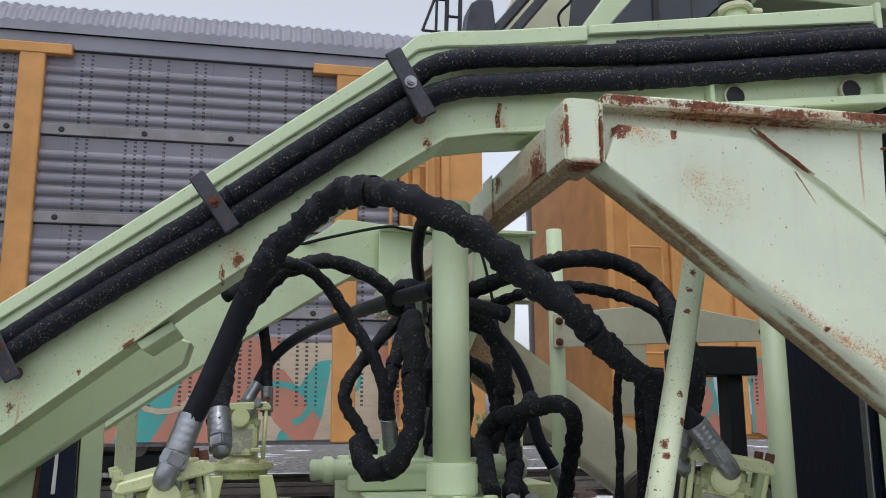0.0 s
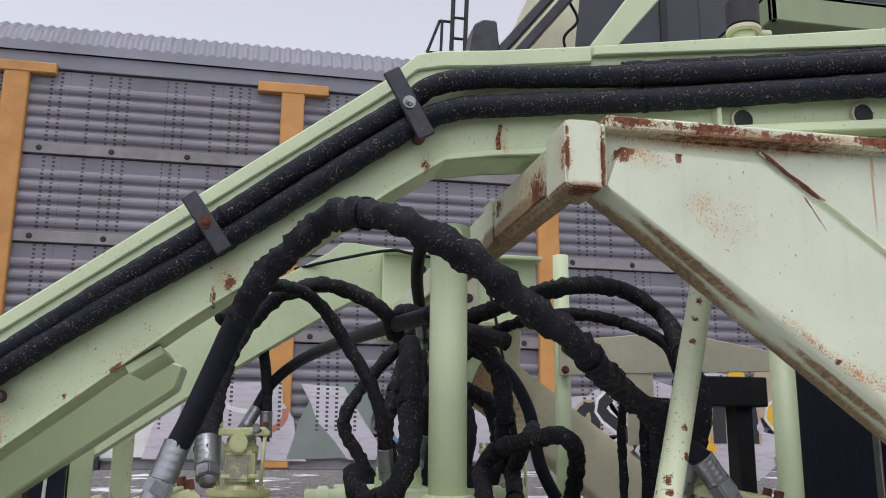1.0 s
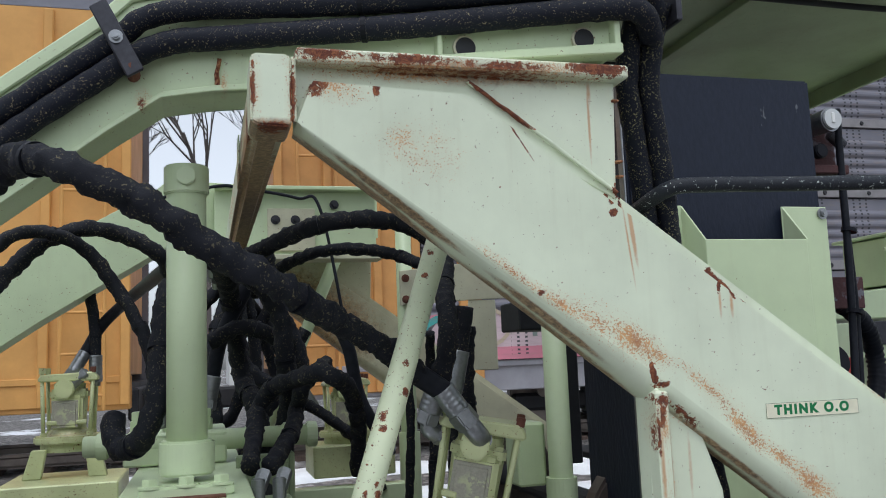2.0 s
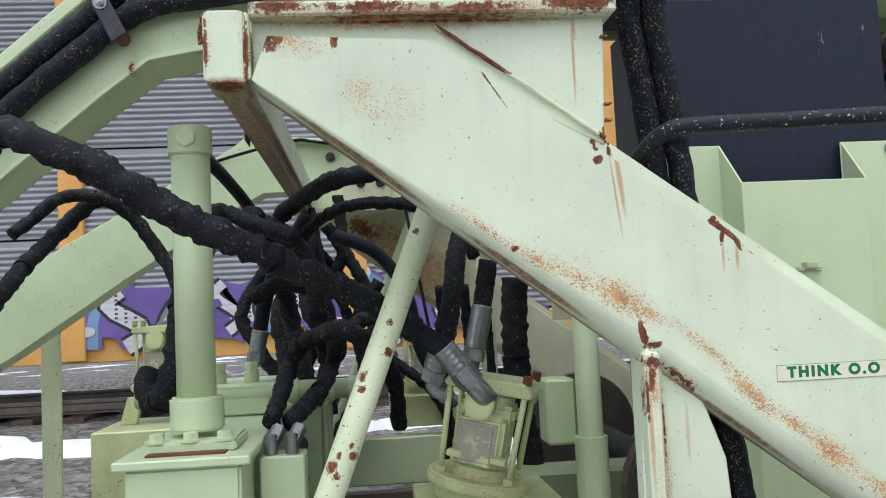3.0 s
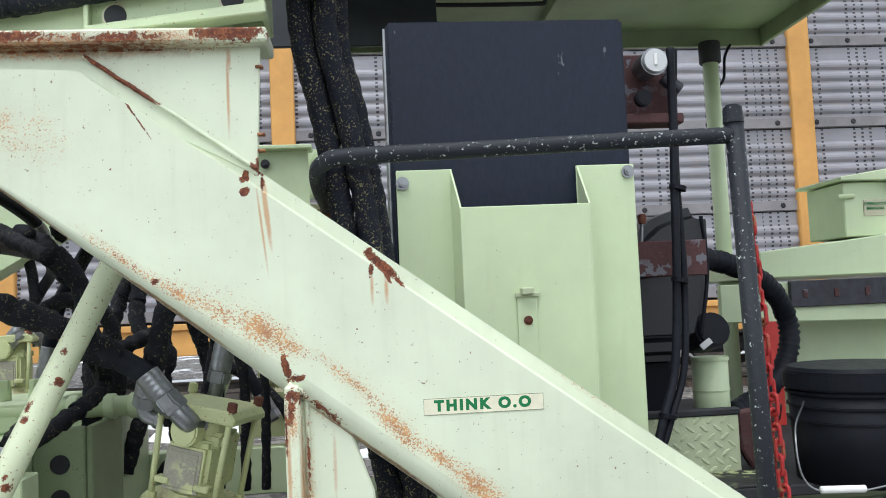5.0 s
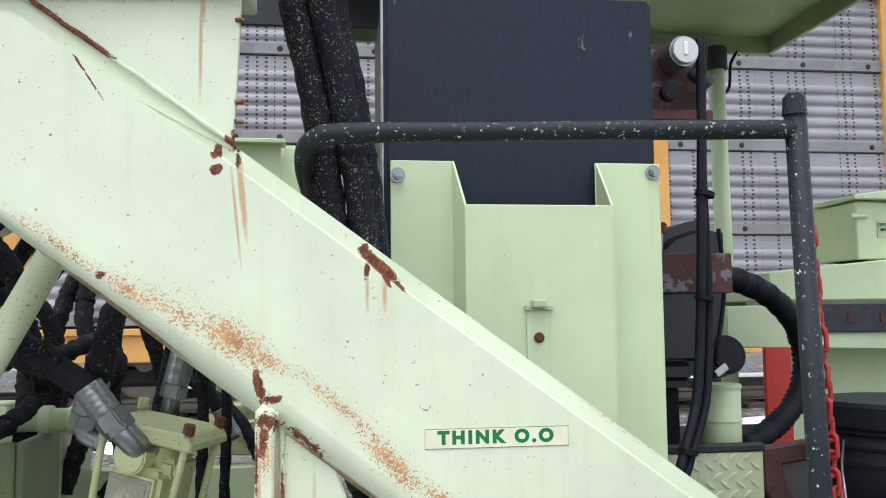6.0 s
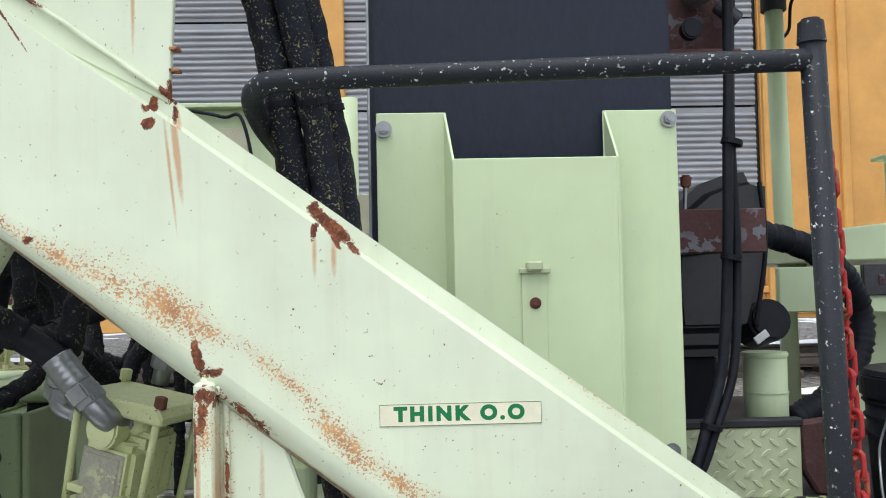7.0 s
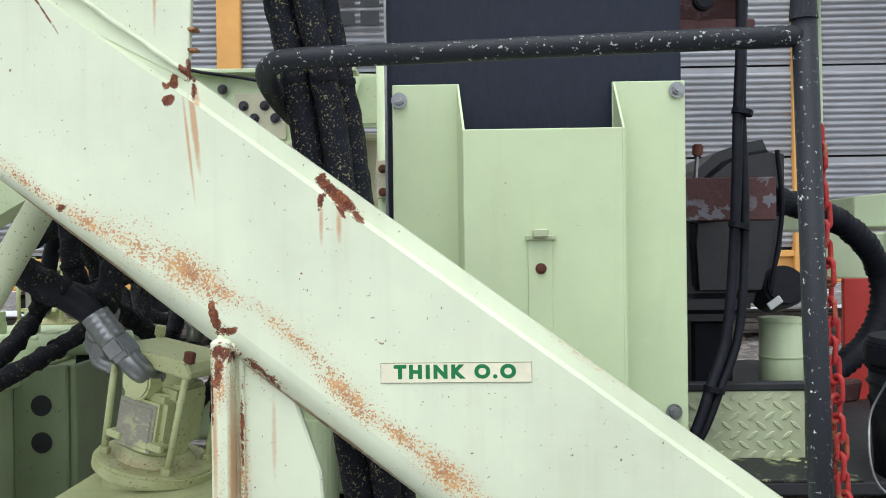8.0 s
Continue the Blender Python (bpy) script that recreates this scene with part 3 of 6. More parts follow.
def build_track(centre, name, x0, x1, reach=0):
    t = thing(name, (0, centre, GROUND), "railway track with worn steel rails on weathered wooden ties", "railway track", kind="structure")
    prof = [(-0.07, 0), (0.07, 0), (0.07, 0.012), (0.012, 0.03), (0.012, 0.1), (0.036, 0.115), (0.036, 0.15), (-0.036, 0.15), (-0.036, 0.115), (-0.012, 0.1), (-0.012, 0.03), (-0.07, 0.012)]
    for s in (-1, 1):
        bm = bmesh.new()
        ends = [[bm.verts.new((x, centre + s * 0.755 + a, RAIL - 0.15 + b)) for a, b in prof] for x in (x0 - reach, x1 + reach)]
        n = len(prof)
        for i in range(n):
            bm.faces.new((ends[0][i], ends[1][i], ends[1][(i + 1) % n], ends[0][(i + 1) % n]))
        bm.faces.new(ends[0])
        bm.faces.new(ends[1][::-1])
        part("rail", bm, M_RAILSTEEL, t)
    bm = box((-0.115, -1.3, -0.1), (0.115, 1.3, 0.06), 0.012)
    first = part("tie", bm, M_TIE, t)
    first.matrix_parent_inverse = Matrix()
    first.location = (x0, 0, 0)
    k = 1
    while x0 + k * 0.55 < x1:
        o = new("tie", first.data)
        o.parent = t
        o.location = (x0 + k * 0.55, random.uniform(-0.03, 0.03), random.uniform(-0.012, 0.012))
        o.rotation_euler = (0, 0, random.uniform(-0.02, 0.02))
        k += 1


build_ground()
build_track(MID, "track_near", -11, 14)
build_track(TRAIN_Y + 1.5, "track_far", -16, 26, 150)


def build_snow():
    rng = random.Random(5)
    spots = [(-1.6, 7.6, 0.9, 0.3), (-3.0, 8.4, 0.8, 0.35), (2.2, 6.4, 0.7, 0.3), (1.9, 8.2, 1.0, 0.35), (4.2, 7.4, 0.9, 0.4), (3.4, 6.0, 0.7, 0.25), (0.4, 8.0, 0.7, 0.3), (6.5, 8.3, 1.2, 0.4), (-0.4, 13.8, 2.2, 0.7), (4.5, 14.0, 2.4, 0.6), (-6, 14.5, 2.2, 0.7), (9.5, 14.2, 2.3, 0.6)]
    for x, y, rx, ry in spots:
        bm = bmesh.new()
        rings = []
        seed = rng.uniform(0, 99)
        for k, (f, h) in enumerate(((1, -0.04), (0.9, 0.03), (0.6, 0.06), (0.25, 0.075))):
            rings.append([bm.verts.new((x + math.cos(a) * rx * f * (1 + 0.35 * noise.noise(Vector((math.cos(a) * 1.6, math.sin(a) * 1.6, seed)))), y + math.sin(a) * ry * f * (1 + 0.35 * noise.noise(Vector((math.cos(a) * 2, math.sin(a) * 2, seed + 7)))), GROUND + 0.02 + h)) for a in [2 * math.pi * i / 26 for i in range(26)]])
        for a, b in zip(rings, rings[1:]):
            for i in range(26):
                bm.faces.new((a[i], a[(i + 1) % 26], b[(i + 1) % 26], b[i]))
        bm.faces.new(rings[-1])
        o = part("snow_patch", bm, M_SNOW, None, "flat patch of old dirty snow lying on the ballast", True)
        tagged(o, category="snow", group="snow patches")


build_snow()


# ---- the train ----
def corrugated(x0, x1, z0, z1, y, pitch, depth, flat=0.0):
    """A sheet with horizontal ribs between z0 and z1, with flat bands at top and bottom, and a thickness."""
    bm = bmesh.new()
    prof = [(z0, 0.0)]
    z = z0 + flat
    while z + pitch <= z1 - flat * 0.3 + 1e-6:
        prof += [(z + pitch * 0.06, 0), (z + pitch * 0.3, depth * 0.8), (z + pitch * 0.5, depth), (z + pitch * 0.7, depth * 0.8), (z + pitch * 0.94, 0)]
        z += pitch
    prof.append((z1, 0.0))
    a = [bm.verts.new((x0, y - d, zz)) for zz, d in prof]
    b = [bm.verts.new((x1, y - d, zz)) for zz, d in prof]
    c = [bm.verts.new((x0, y + 0.02, zz)) for zz in (z0, z1)]
    d2 = [bm.verts.new((x1, y + 0.02, zz)) for zz in (z0, z1)]
    for i in range(len(prof) - 1):
        bm.faces.new((a[i], b[i], b[i + 1], a[i + 1]))
    bm.faces.new((a[-1], b[-1], d2[1], c[1]))
    bm.faces.new((a[0], c[0], d2[0], b[0]))
    bm.faces.new((c[0], c[1], d2[1], d2[0]))
    return bm


SILL0, SILL1, EAVE = 1.29, 1.64, 5.82
HALF = 14.1


def ladder(parent, x, y, z0, z1, mat):
    lad = part("ladder", joined(*[rod((x + s * 0.21, y - 0.1, z0), (x + s * 0.21, y - 0.1, z1), 0.02, n=8) for s in (-1, 1)]), mat, parent)
    k = 0
    while z0 + 0.15 + k * 0.42 < z1:
        part("rung", rod((x - 0.21, y - 0.1, z0 + 0.15 + k * 0.42), (x + 0.21, y - 0.1, z0 + 0.15 + k * 0.42), 0.016, n=8), mat, lad)
        k += 1


def blob(x, z, rx, rz, seed, n=26):
    out = []
    for i in range(n):
        a = 2 * math.pi * i / n
        k = 1 + 0.42 * noise.noise(Vector((math.cos(a) * 1.7, math.sin(a) * 1.7, seed * 3.3))) + 0.16 * noise.noise(Vector((math.cos(a) * 5, math.sin(a) * 5, seed)))
        out.append((x + math.cos(a) * rx * k, z + math.sin(a) * rz * k))
    return out


def build_car(label, ribbed, posts, ends, seed, graffiti=(), orange=None, marks=(), board=-7.6, sill=None, sheet_paint=None):
    """An enclosed car carrier, centred on its own x; its near side at TRAIN_Y. posts: x of the side posts; ends: width of the plain end bays."""
    paint = orange or M_ORANGE
    rng = random.Random(seed)
    car = thing("autorack_car", (0, 0, 0), label, "rail car", "train cars")
    y = TRAIN_Y
    part("side_sill", joined(box((-HALF, y, SILL0), (HALF, y + 0.25, SILL1), 0.01), box((-HALF, y - 0.05, SILL1 - 0.07), (HALF, y + 0.1, SILL1), 0.006)), sill or paint, car, "painted side sill")
    part("number_board", box((board, y - 0.115, SILL0 + 0.0), (board + 3.4, y + 0.02, SILL1 - 0.02), 0.003), M_UNDER, car, "black number board")
    for k in range(9):
        if k in (1, 2, 5):
            continue
        part("stencil_bar", box((board + 0.2 + k * 0.34, y - 0.12, SILL0 + 0.04), (board + 0.43 + k * 0.34, y - 0.113, SILL0 + 0.29), 0.003), M_WHITEPAINT, car, "white stencilled mark")
    part("far_side", box((-HALF, y + 2.95, SILL0), (HALF, y + 3.05, EAVE), 0.01), M_GALV, car)
    part("deck", box((-HALF, y + 0.25, SILL0 + 0.1), (HALF, y + 2.95, SILL1 - 0.08), 0.0), M_UNDER, car)
    # roof: corrugated across, rounded at the eaves
    bm = bmesh.new()
    sect = [(-0.06, -0.10), (-0.05, 0.02), (0.06, 0.2), (0.25, 0.34), (0.6, 0.44), (1.5, 0.52), (2.4, 0.44), (2.75, 0.34), (2.94, 0.2), (3.06, 0.0)]
    rows = []
    nx = int(2 * HALF / 0.03)
    for i in range(nx + 1):
        x = -HALF + 2 * HALF * i / nx
        lift = 0.011 * (1 if (i // 2) % 2 else -1)
        rows.append([bm.verts.new((x, y + a, EAVE + b + lift * (0 if j == 0 else 1))) for j, (a, b) in enumerate(sect)])
    for a, b in zip(rows, rows[1:]):
        for j in range(len(sect) - 1):
            bm.faces.new((a[j], b[j], b[j + 1], a[j + 1]))
    part("roof", bm, M_GALV, car, "corrugated galvanised roof")
    part("eave_rail", box((-HALF, y - 0.03, EAVE - 0.28), (HALF, y + 0.05, EAVE - 0.1), 0.006), M_GALV, car)
    # side sheets, in rows between the posts
    edges = [-HALF + ends[0]] + [p for p in posts] + [HALF - ends[1]]
    levels = [SILL1 + 0.02 + k * (EAVE - 0.29 - SILL1 - 0.02) / 4 for k in range(5)]
    for a, b in zip(edges, edges[1:]):
        if b - a < 0.3:
            continue
        for z0, z1 in zip(levels, levels[1:]):
            yy = y + rng.uniform(0.0, 0.012)
            if ribbed:
                bm = corrugated(a + 0.05, b - 0.05, z0 + 0.012, z1 - 0.012, yy, 0.066, 0.022, 0.03)
            else:
                bm = corrugated(a + 0.05, b - 0.05, z0 + 0.006, z1 - 0.006, yy, 0.132, 0.024, 0.15)
            sheet = part("side_sheet", bm, M_RIBBED if ribbed else sheet_paint or M_PERF, car)
            if not ribbed:
                part("joint_strip", box((a + 0.05, yy - 0.03, z0 + 0.01), (b - 0.05, yy - 0.004, z0 + 0.13), 0.004), M_STRIP, sheet)
                for f in (0.1, 0.35, 0.62, 0.9):
                    xx = a + (b - a) * f
                    part("rivet", rod((xx, yy - 0.028, z0 + 0.07), (xx, yy - 0.042, z0 + 0.07), 0.035, 0.024, 8), M_UNDER, sheet)
    part("dark_backing", box((-HALF + 0.1, y + 0.06, SILL1), (HALF - 0.1, y + 0.09, EAVE - 0.1), 0.0), M_UNDER, car)
    for p in posts:
        post = part("side_post", box((p - 0.13, y - 0.075, SILL0 + 0.02), (p + 0.13, y + 0.03, EAVE - 0.3), 0.012), paint, car, "orange painted side post")
        part("post_cap", box((p - 0.4, y - 0.085, EAVE - 0.36), (p + 0.4, y + 0.02, EAVE - 0.24), 0.01), paint, post)
    # ends
    for s, w in ((-1, ends[0]), (1, ends[1])):
        x0, x1 = sorted((s * HALF, s * (HALF - w)))
        panel = part("end_panel", box((x0, y - 0.03, SILL0 + 0.05), (x1, y + 0.05, EAVE - 0.26), 0.008), paint, car, "orange painted end panel")
        for f in (0.02, 0.36, 0.7, 0.98):
            xx = s * HALF - s * w * f
            part("stiffener", box((xx - 0.05, y - 0.09, SILL0 + 0.05), (xx + 0.05, y + 0.0, EAVE - 0.3), 0.012), paint, panel)
        ladder(car, s * (HALF - 0.45), y - 0.06, 1.3, EAVE - 0.6, paint)
        part("end_door", box((s * HALF - 0.06 - s * 0.1, y + 0.1, SILL1), (s * HALF + 0.02 - s * 0.1, y + 2.9, EAVE - 0.05), 0.01), paint, car)
        part("coupler", joined(box((s * HALF, y + 1.35, 1.2), (s * (HALF + 0.76), y + 1.65, 1.45), 0.03), box((s * HALF - 0.05, y + 0.4, 1.15), (s * HALF + 0.06, y + 2.6, 1.5), 0.02)), M_UNDER, car)
        truck = part("truck", joined(box((s * 9.9 - 1.3, y + 0.62, 1.0), (s * 9.9 + 1.3, y + 0.74, 1.22), 0.04), box((s * 9.9 - 0.35, y + 0.58, 0.92), (s * 9.9 + 0.35, y + 0.78, 1.3), 0.04)), M_UNDER, car, "black cast truck frame")
        for wx in (-0.88, 0.88):
            part("wheel", joined(rod((s * 9.9 + wx, y + 0.72, RAIL + 0.42), (s * 9.9 + wx, y + 0.86, RAIL + 0.42), 0.42, n=28, r=0.02), rod((s * 9.9 + wx, y + 0.6, RAIL + 0.42), (s * 9.9 + wx, y + 0.74, RAIL + 0.42), 0.11, n=14)), M_RAILSTEEL, truck, smooth=False)
    for k, (outline, m) in enumerate(graffiti):
        d = 0.056 + 0.0003 * k
        part("spray_paint", slab(outline, y - d, y - d + 0.003, 0), m, car, "sprayed graffiti")
    for m, outline, d in marks:
        part("painted_mark", slab(outline, y - 0.096 - 0.004 * d, y - 0.090 - 0.004 * d, 0), m, car, "painted panel and emblem")
    return car


def ribbon(pts, w):
    left, right = [], []
    for i, p in enumerate(pts):
        a, b = Vector(pts[max(0, i - 1)]), Vector(pts[min(len(pts) - 1, i + 1)])
        d = (b - a).normalized()
        left.append((p[0] - d.y * w, p[1] + d.x * w))
        right.append((p[0] + d.y * w, p[1] - d.x * w))
    return left + right[::-1]


def graffiti_row(x0, x1, base, fill, edge, seed, top=2.5):
    """Sprayed lettering that cannot be read: a pale ground, then strokes with an outline. Gives outlines with their paint."""
    rng = random.Random(seed)
    out = []
    x = x0
    while x < x1:
        out.append((blob(x, rng.uniform(1.45, top - 0.3), rng.uniform(0.5, 0.9), rng.uniform(0.18, 0.36), rng.uniform(0, 50)), rng.choice(base)))
        x += rng.uniform(0.45, 0.8)
    x = x0
    while x < x1:
        h, w, z = rng.uniform(0.5, 0.85), rng.uniform(0.22, 0.42), rng.uniform(1.36, 1.6)
        lean = rng.uniform(-0.15, 0.15)
        kind = rng.randrange(3)
        if kind == 0:
            pts = [(x + math.cos(a) * w * 0.5 + lean * math.sin(a), z + h * (0.35 + 0.6 * max(0, math.sin(a)))) for a in [math.pi * k / 9 for k in range(10)]]
            pts = [(pts[0][0], z)] + pts + [(pts[-1][0], z)]
        elif kind == 1:
            pts = [(x + w * 0.5 * math.sin(k * 0.75), z + h * k / 8) for k in range(9)]
        else:
            pts = [(x + math.cos(a) * w * 0.5 + lean * math.sin(a), z + h * (0.5 + 0.45 * math.sin(a))) for a in [0.5 + 5.2 * k / 12 for k in range(13)]]
        t = rng.uniform(0.05, 0.085)
        out.append((ribbon(pts, t + 0.035), rng.choice(edge)))
        out.append((ribbon(pts, t), rng.choice(fill)))
        x += w + rng.uniform(0.1, 0.28)
    for k in range(int((x1 - x0) * 3)):
        out.append((blob(rng.uniform(x0, x1), rng.uniform(1.32, top), rng.uniform(0.03, 0.13), rng.uniform(0.03, 0.09), rng.uniform(0, 50), 12), rng.choice(base + fill + edge)))
    return out


def faded_wall(x0, x1, base, strokes, seed, strip=None, low=1.66):
    """Worn overspray: leaning patches that overlap, a painted strip over the sill, a few thin sprayed lines."""
    rng = random.Random(seed)
    out = []
    x = x0
    while x < x1:
        w, lean, top = rng.uniform(0.35, 0.9), rng.uniform(-0.55, 0.55), rng.uniform(1.95, 2.42)
        left = [(x + lean * k / 4 + rng.uniform(-0.06, 0.06), low + (top - low) * k / 4) for k in range(5)]
        right = [(x + w + lean * k / 4 + rng.uniform(-0.06, 0.06), low + (top - low) * k / 4 + rng.uniform(-0.03, 0.03)) for k in range(5)]
        out.append((left + right[::-1], rng.choice(base)))
        x += w * rng.uniform(0.45, 0.8)
    if strip:
        out.append((quad(x0, 1.645, x1, 1.79), strip))
    for k in range(int((x1 - x0) * 1.3)):
        a, b, r = rng.uniform(x0, x1), rng.uniform(low + 0.1, 2.1), rng.uniform(0.12, 0.3)
        start, turn = rng.uniform(0, 6), rng.uniform(1.5, 4.0)
        out.append((ribbon([(a + r * 1.3 * math.cos(start + turn * i / 9), b + r * 0.8 * math.sin(start + turn * i / 9)) for i in range(10)], rng.uniform(0.012, 0.04)), rng.choice(strokes)))
    return out


def quad(x0, z0, x1, z1):
    return [(x0, z0), (x1, z0), (x1, z1), (x0, z1)]


POSTS_A = [-11.9, -9.1, -7.2, -4.4, -1.46, 1.56, 4.56, 7.5, 9.55, 12.95]
POSTS = [-10.4, -7.4, -4.4, -1.46, 1.56, 4.56, 7.5, 10.5]
car_b = build_car("grey perforated car carrier with orange posts and end panels", False, POSTS, (2.4, 2.4), 3, graffiti_row(-13, -8, [M_TEAL, M_CORAL], [M_LILAC, M_CORAL], [M_UNDER, M_TEAL], 4, 2.2))
car_a = build_car("grey perforated car carrier with orange posts and bright graffiti", False, POSTS_A, (1.6, 0.5), 7,
                  faded_wall(6.2, 13.6, [M_TEAL, M_CORAL, M_CORAL, M_SAND], [M_SAND, M_TEAL, M_UNDER, M_CORAL], 11, None, 1.34) + graffiti_row(0.8, 6.0, [M_LILAC, M_LILAC, M_SAND], [M_UNDER, M_UNDER, M_YELLOW], [M_LILAC, M_WHITEPAINT, M_SAND], 12)
                  + faded_wall(-3.6, 0.8, [M_LILAC, M_MOSS, M_WHITEPAINT, M_BLUE], [M_CORAL, M_UNDER, M_WHITEPAINT], 13, None, 1.4) + faded_wall(-12.5, -3.8, [M_BLUSH, M_LILAC, M_BLUSH], [M_PINK, M_MOSS, M_TEAL, M_SAND], 14, M_PINK),
                  None, [(M_ORANGE, quad(-9.0, 3.75, -7.3, 5.45), 0), (M_PINK, [(-8.5, 4.7), (-7.6, 4.35), (-7.45, 5.15), (-8.0, 5.2), (-8.5, 5.3), (-9.0, 5.1)], 1), (M_TEAL, [(-9.0, 4.85), (-8.3, 4.75), (-7.55, 4.3), (-8.0, 4.25), (-8.9, 4.4)], 2), (M_WHITEPAINT, quad(-8.5, 4.68, -7.7, 4.88), 3)], board=-6.6, sill=M_GREYSILL)
part("end_panel", box((HALF, TRAIN_Y - 0.02, SILL0 + 0.05), (HALF + 0.45, TRAIN_Y + 2.9, EAVE - 0.1), 0.01), M_ORANGE, car_a, "orange painted end panel")
car_c = build_car("grey ribbed car carrier with yellow-orange posts and sill", True, [-10.6, -9.4, -7.3, -4.72, -1.5, 1.5, 4.5, 7.5, 10.5], (2.3, 2.3), 19, graffiti_row(-1.5, 3.0, [M_PURPLE, M_LILAC], [M_BLUE, M_LILAC], [M_UNDER, M_PURPLE], 15, 2.2), M_ORANGE2,
                  [(M_UNDER, quad(x - 0.03, 4.04, x + 0.55, 4.71), 0) for x in (-7.27, -6.62, -5.98)] + [(M_YELLOW, quad(x, 4.07, x + 0.52, 4.68), 1) for x in (-7.27, -6.62, -5.98)] + [(M_YELLOW, quad(-7.27, 3.87, -5.46, 3.99), 1)])
car_d = build_car("grey perforated car carrier with yellow-orange end panels", False, [-9.95, -8.1, -5.1, -2.15, 0.9, 3.9, 6.9, 9.9], (2.3, 2.4), 23, (), M_ORANGE2,
                  [(M_TEAL, blob(-12.5, 4.6, 0.42, 0.42, 0.0), 1), (M_LILAC, blob(-12.5, 4.6, 0.3, 0.3, 0.0), 2), (M_UNDER, quad(-12.75, 3.32, -12.1, 3.42), 1), (M_YELLOW, quad(-12.6, 2.6, -12.1, 2.78), 2)], sheet_paint=M_PALEPERF)
car_e = build_car("grey ribbed car carrier with yellow-orange posts", True, [-11.2, -8.5, -5.3, -2.4, 0.6, 3.55, 6.5, 9.5], (2.3, 3.0), 31, (), M_ORANGE2,
                  [(M_UNDER, quad(-7.6 + 0.26 * k, 4.3, -7.4 + 0.26 * k, 4.45), 0) for k in range(5)] + [(M_UNDER, quad(-7.6 + 0.26 * k, 4.08, -7.4 + 0.26 * k, 4.23), 0) for k in range(6)])
TRAIN = [car_b, car_a, car_c, car_d, car_e]


# ---- near and far lift beams ----
TUBE_TOP = [(1.125, 2.268), (1.47, 2.022), (2.454, 1.302), (2.75, 1.086)]
TUBE_LOW = [(2.2, 1.032), (1.52, 1.549), (0.746, 2.14)]


def build_beam(name, y0, y1, mats, label, detail):
    """Box-section lift beam: a sloping tube, a web plate over its upper end, a top flange, an end cap and a gusset foot."""
    s = 1 if y1 > y0 else -1
    mat, top, foot = mats
    b = thing(name, (1.5, y0, 1.1), label, "lift beam", "lift beams")
    outline = [(0.74, 2.16), (0.74, 2.285), (1.125, 2.268), (1.3, 2.142)] + TUBE_TOP[1:] + TUBE_LOW[:-1] + [(0.76, 2.14)]
    part("tube", rounded_tube(outline, TUBE_LOW[:-1] + [(0.76, 2.14)], y0, y1), mat, b)
    part("web_plate", slab([(0.74, 2.2), (0.74, 2.3), (1.483, 2.297), (1.47, 2.01), (1.3, 2.1)], y0 + s * 0.03, y0 + s * 0.045, 0.002), top, b)
    part("top_flange", box((0.738, min(y0 - s * 0.012, y1), 2.287), (1.502, max(y0 - s * 0.012, y1), 2.318), 0.005), top, b, "rusty top flange")
    part("end_cap", slab([(0.645, 2.158), (0.645, 2.298), (0.652, 2.304), (0.722, 2.304), (0.729, 2.298), (0.729, 2.152), (0.72, 2.148), (0.66, 2.15)], y0 - s * 0.004, y1, 0.012, 3), top, b)
    if detail:
        part("weld_bead", tube([(1.12, y0 + 0.022, 2.272), (1.3, y0 + 0.022, 2.145), (1.47, y0 + 0.024, 2.023)], 0.0045, 8, 0.002, 0.012, 0.006), mat, b, "uneven weld bead", True)
        part("cap_weld", tube([(0.734, y0 + 0.002, 2.16), (0.734, y0 + 0.002, 2.298)], 0.005, 8, 0.002, 0.012, 0.006), top, b, smooth=True)
        part("gusset", slab([(1.517, 1.565), (1.56, 1.555), (1.64, 1.485), (1.69, 1.34), (1.72, 0.9), (1.5, 0.9)], y0 + 0.03, y0 + 0.05, 0.004), foot, b)
        part("gusset_flange", box((1.513, y0 - 0.012, 0.9), (1.545, y0 + 0.09, 1.57), 0.005), foot, b)
        part("gusset_weld", tube([(1.52, y0 + 0.012, 1.572), (1.56, y0 + 0.016, 1.548), (1.6, y0 + 0.02, 1.515), (1.64, y0 + 0.024, 1.484)], 0.009, 8, 0.005, 0.016, 0.005), foot, b, "lumpy rusty weld", True)
        part("gusset_seam", tube([(1.556, y0 + 0.027, 1.54), (1.556, y0 + 0.027, 1.2), (1.556, y0 + 0.027, 0.92)], 0.005, 8, 0.003, 0.02, 0.006), foot, b, smooth=True)
        for k, z in enumerate((2.06, 2.095, 2.24)):
            part("torn_tack", box((1.472, y0 + 0.02, z), (1.488, y0 + 0.04, z + 0.005), 0.001), M_WEEPRUST, b)
    return b


near_beam = build_beam("lift_beam", PAINT_Y, PAINT_Y + 0.13, (M_BEAM, M_FLANGE, M_GUSSET), "pale green rusty steel lift beam sloping over a hydraulic machine", True)
far_beam = build_beam("lift_beam", 2 * MID - PAINT_Y, 2 * MID - PAINT_Y - 0.13, (M_FAR, M_FAR, M_FAR), "stained green steel lift beam on the far side of the machine", False)
ct = thing("cross_tube", (0.69, MID, 2.15), "green square cross tube with rust stains joining two lift beams", "steel tube")
part("tube", box((0.648, PAINT_Y + 0.128, 2.155), (0.726, 2 * MID - PAINT_Y - 0.128, 2.3), 0.02, 3), M_TUBE, ct)

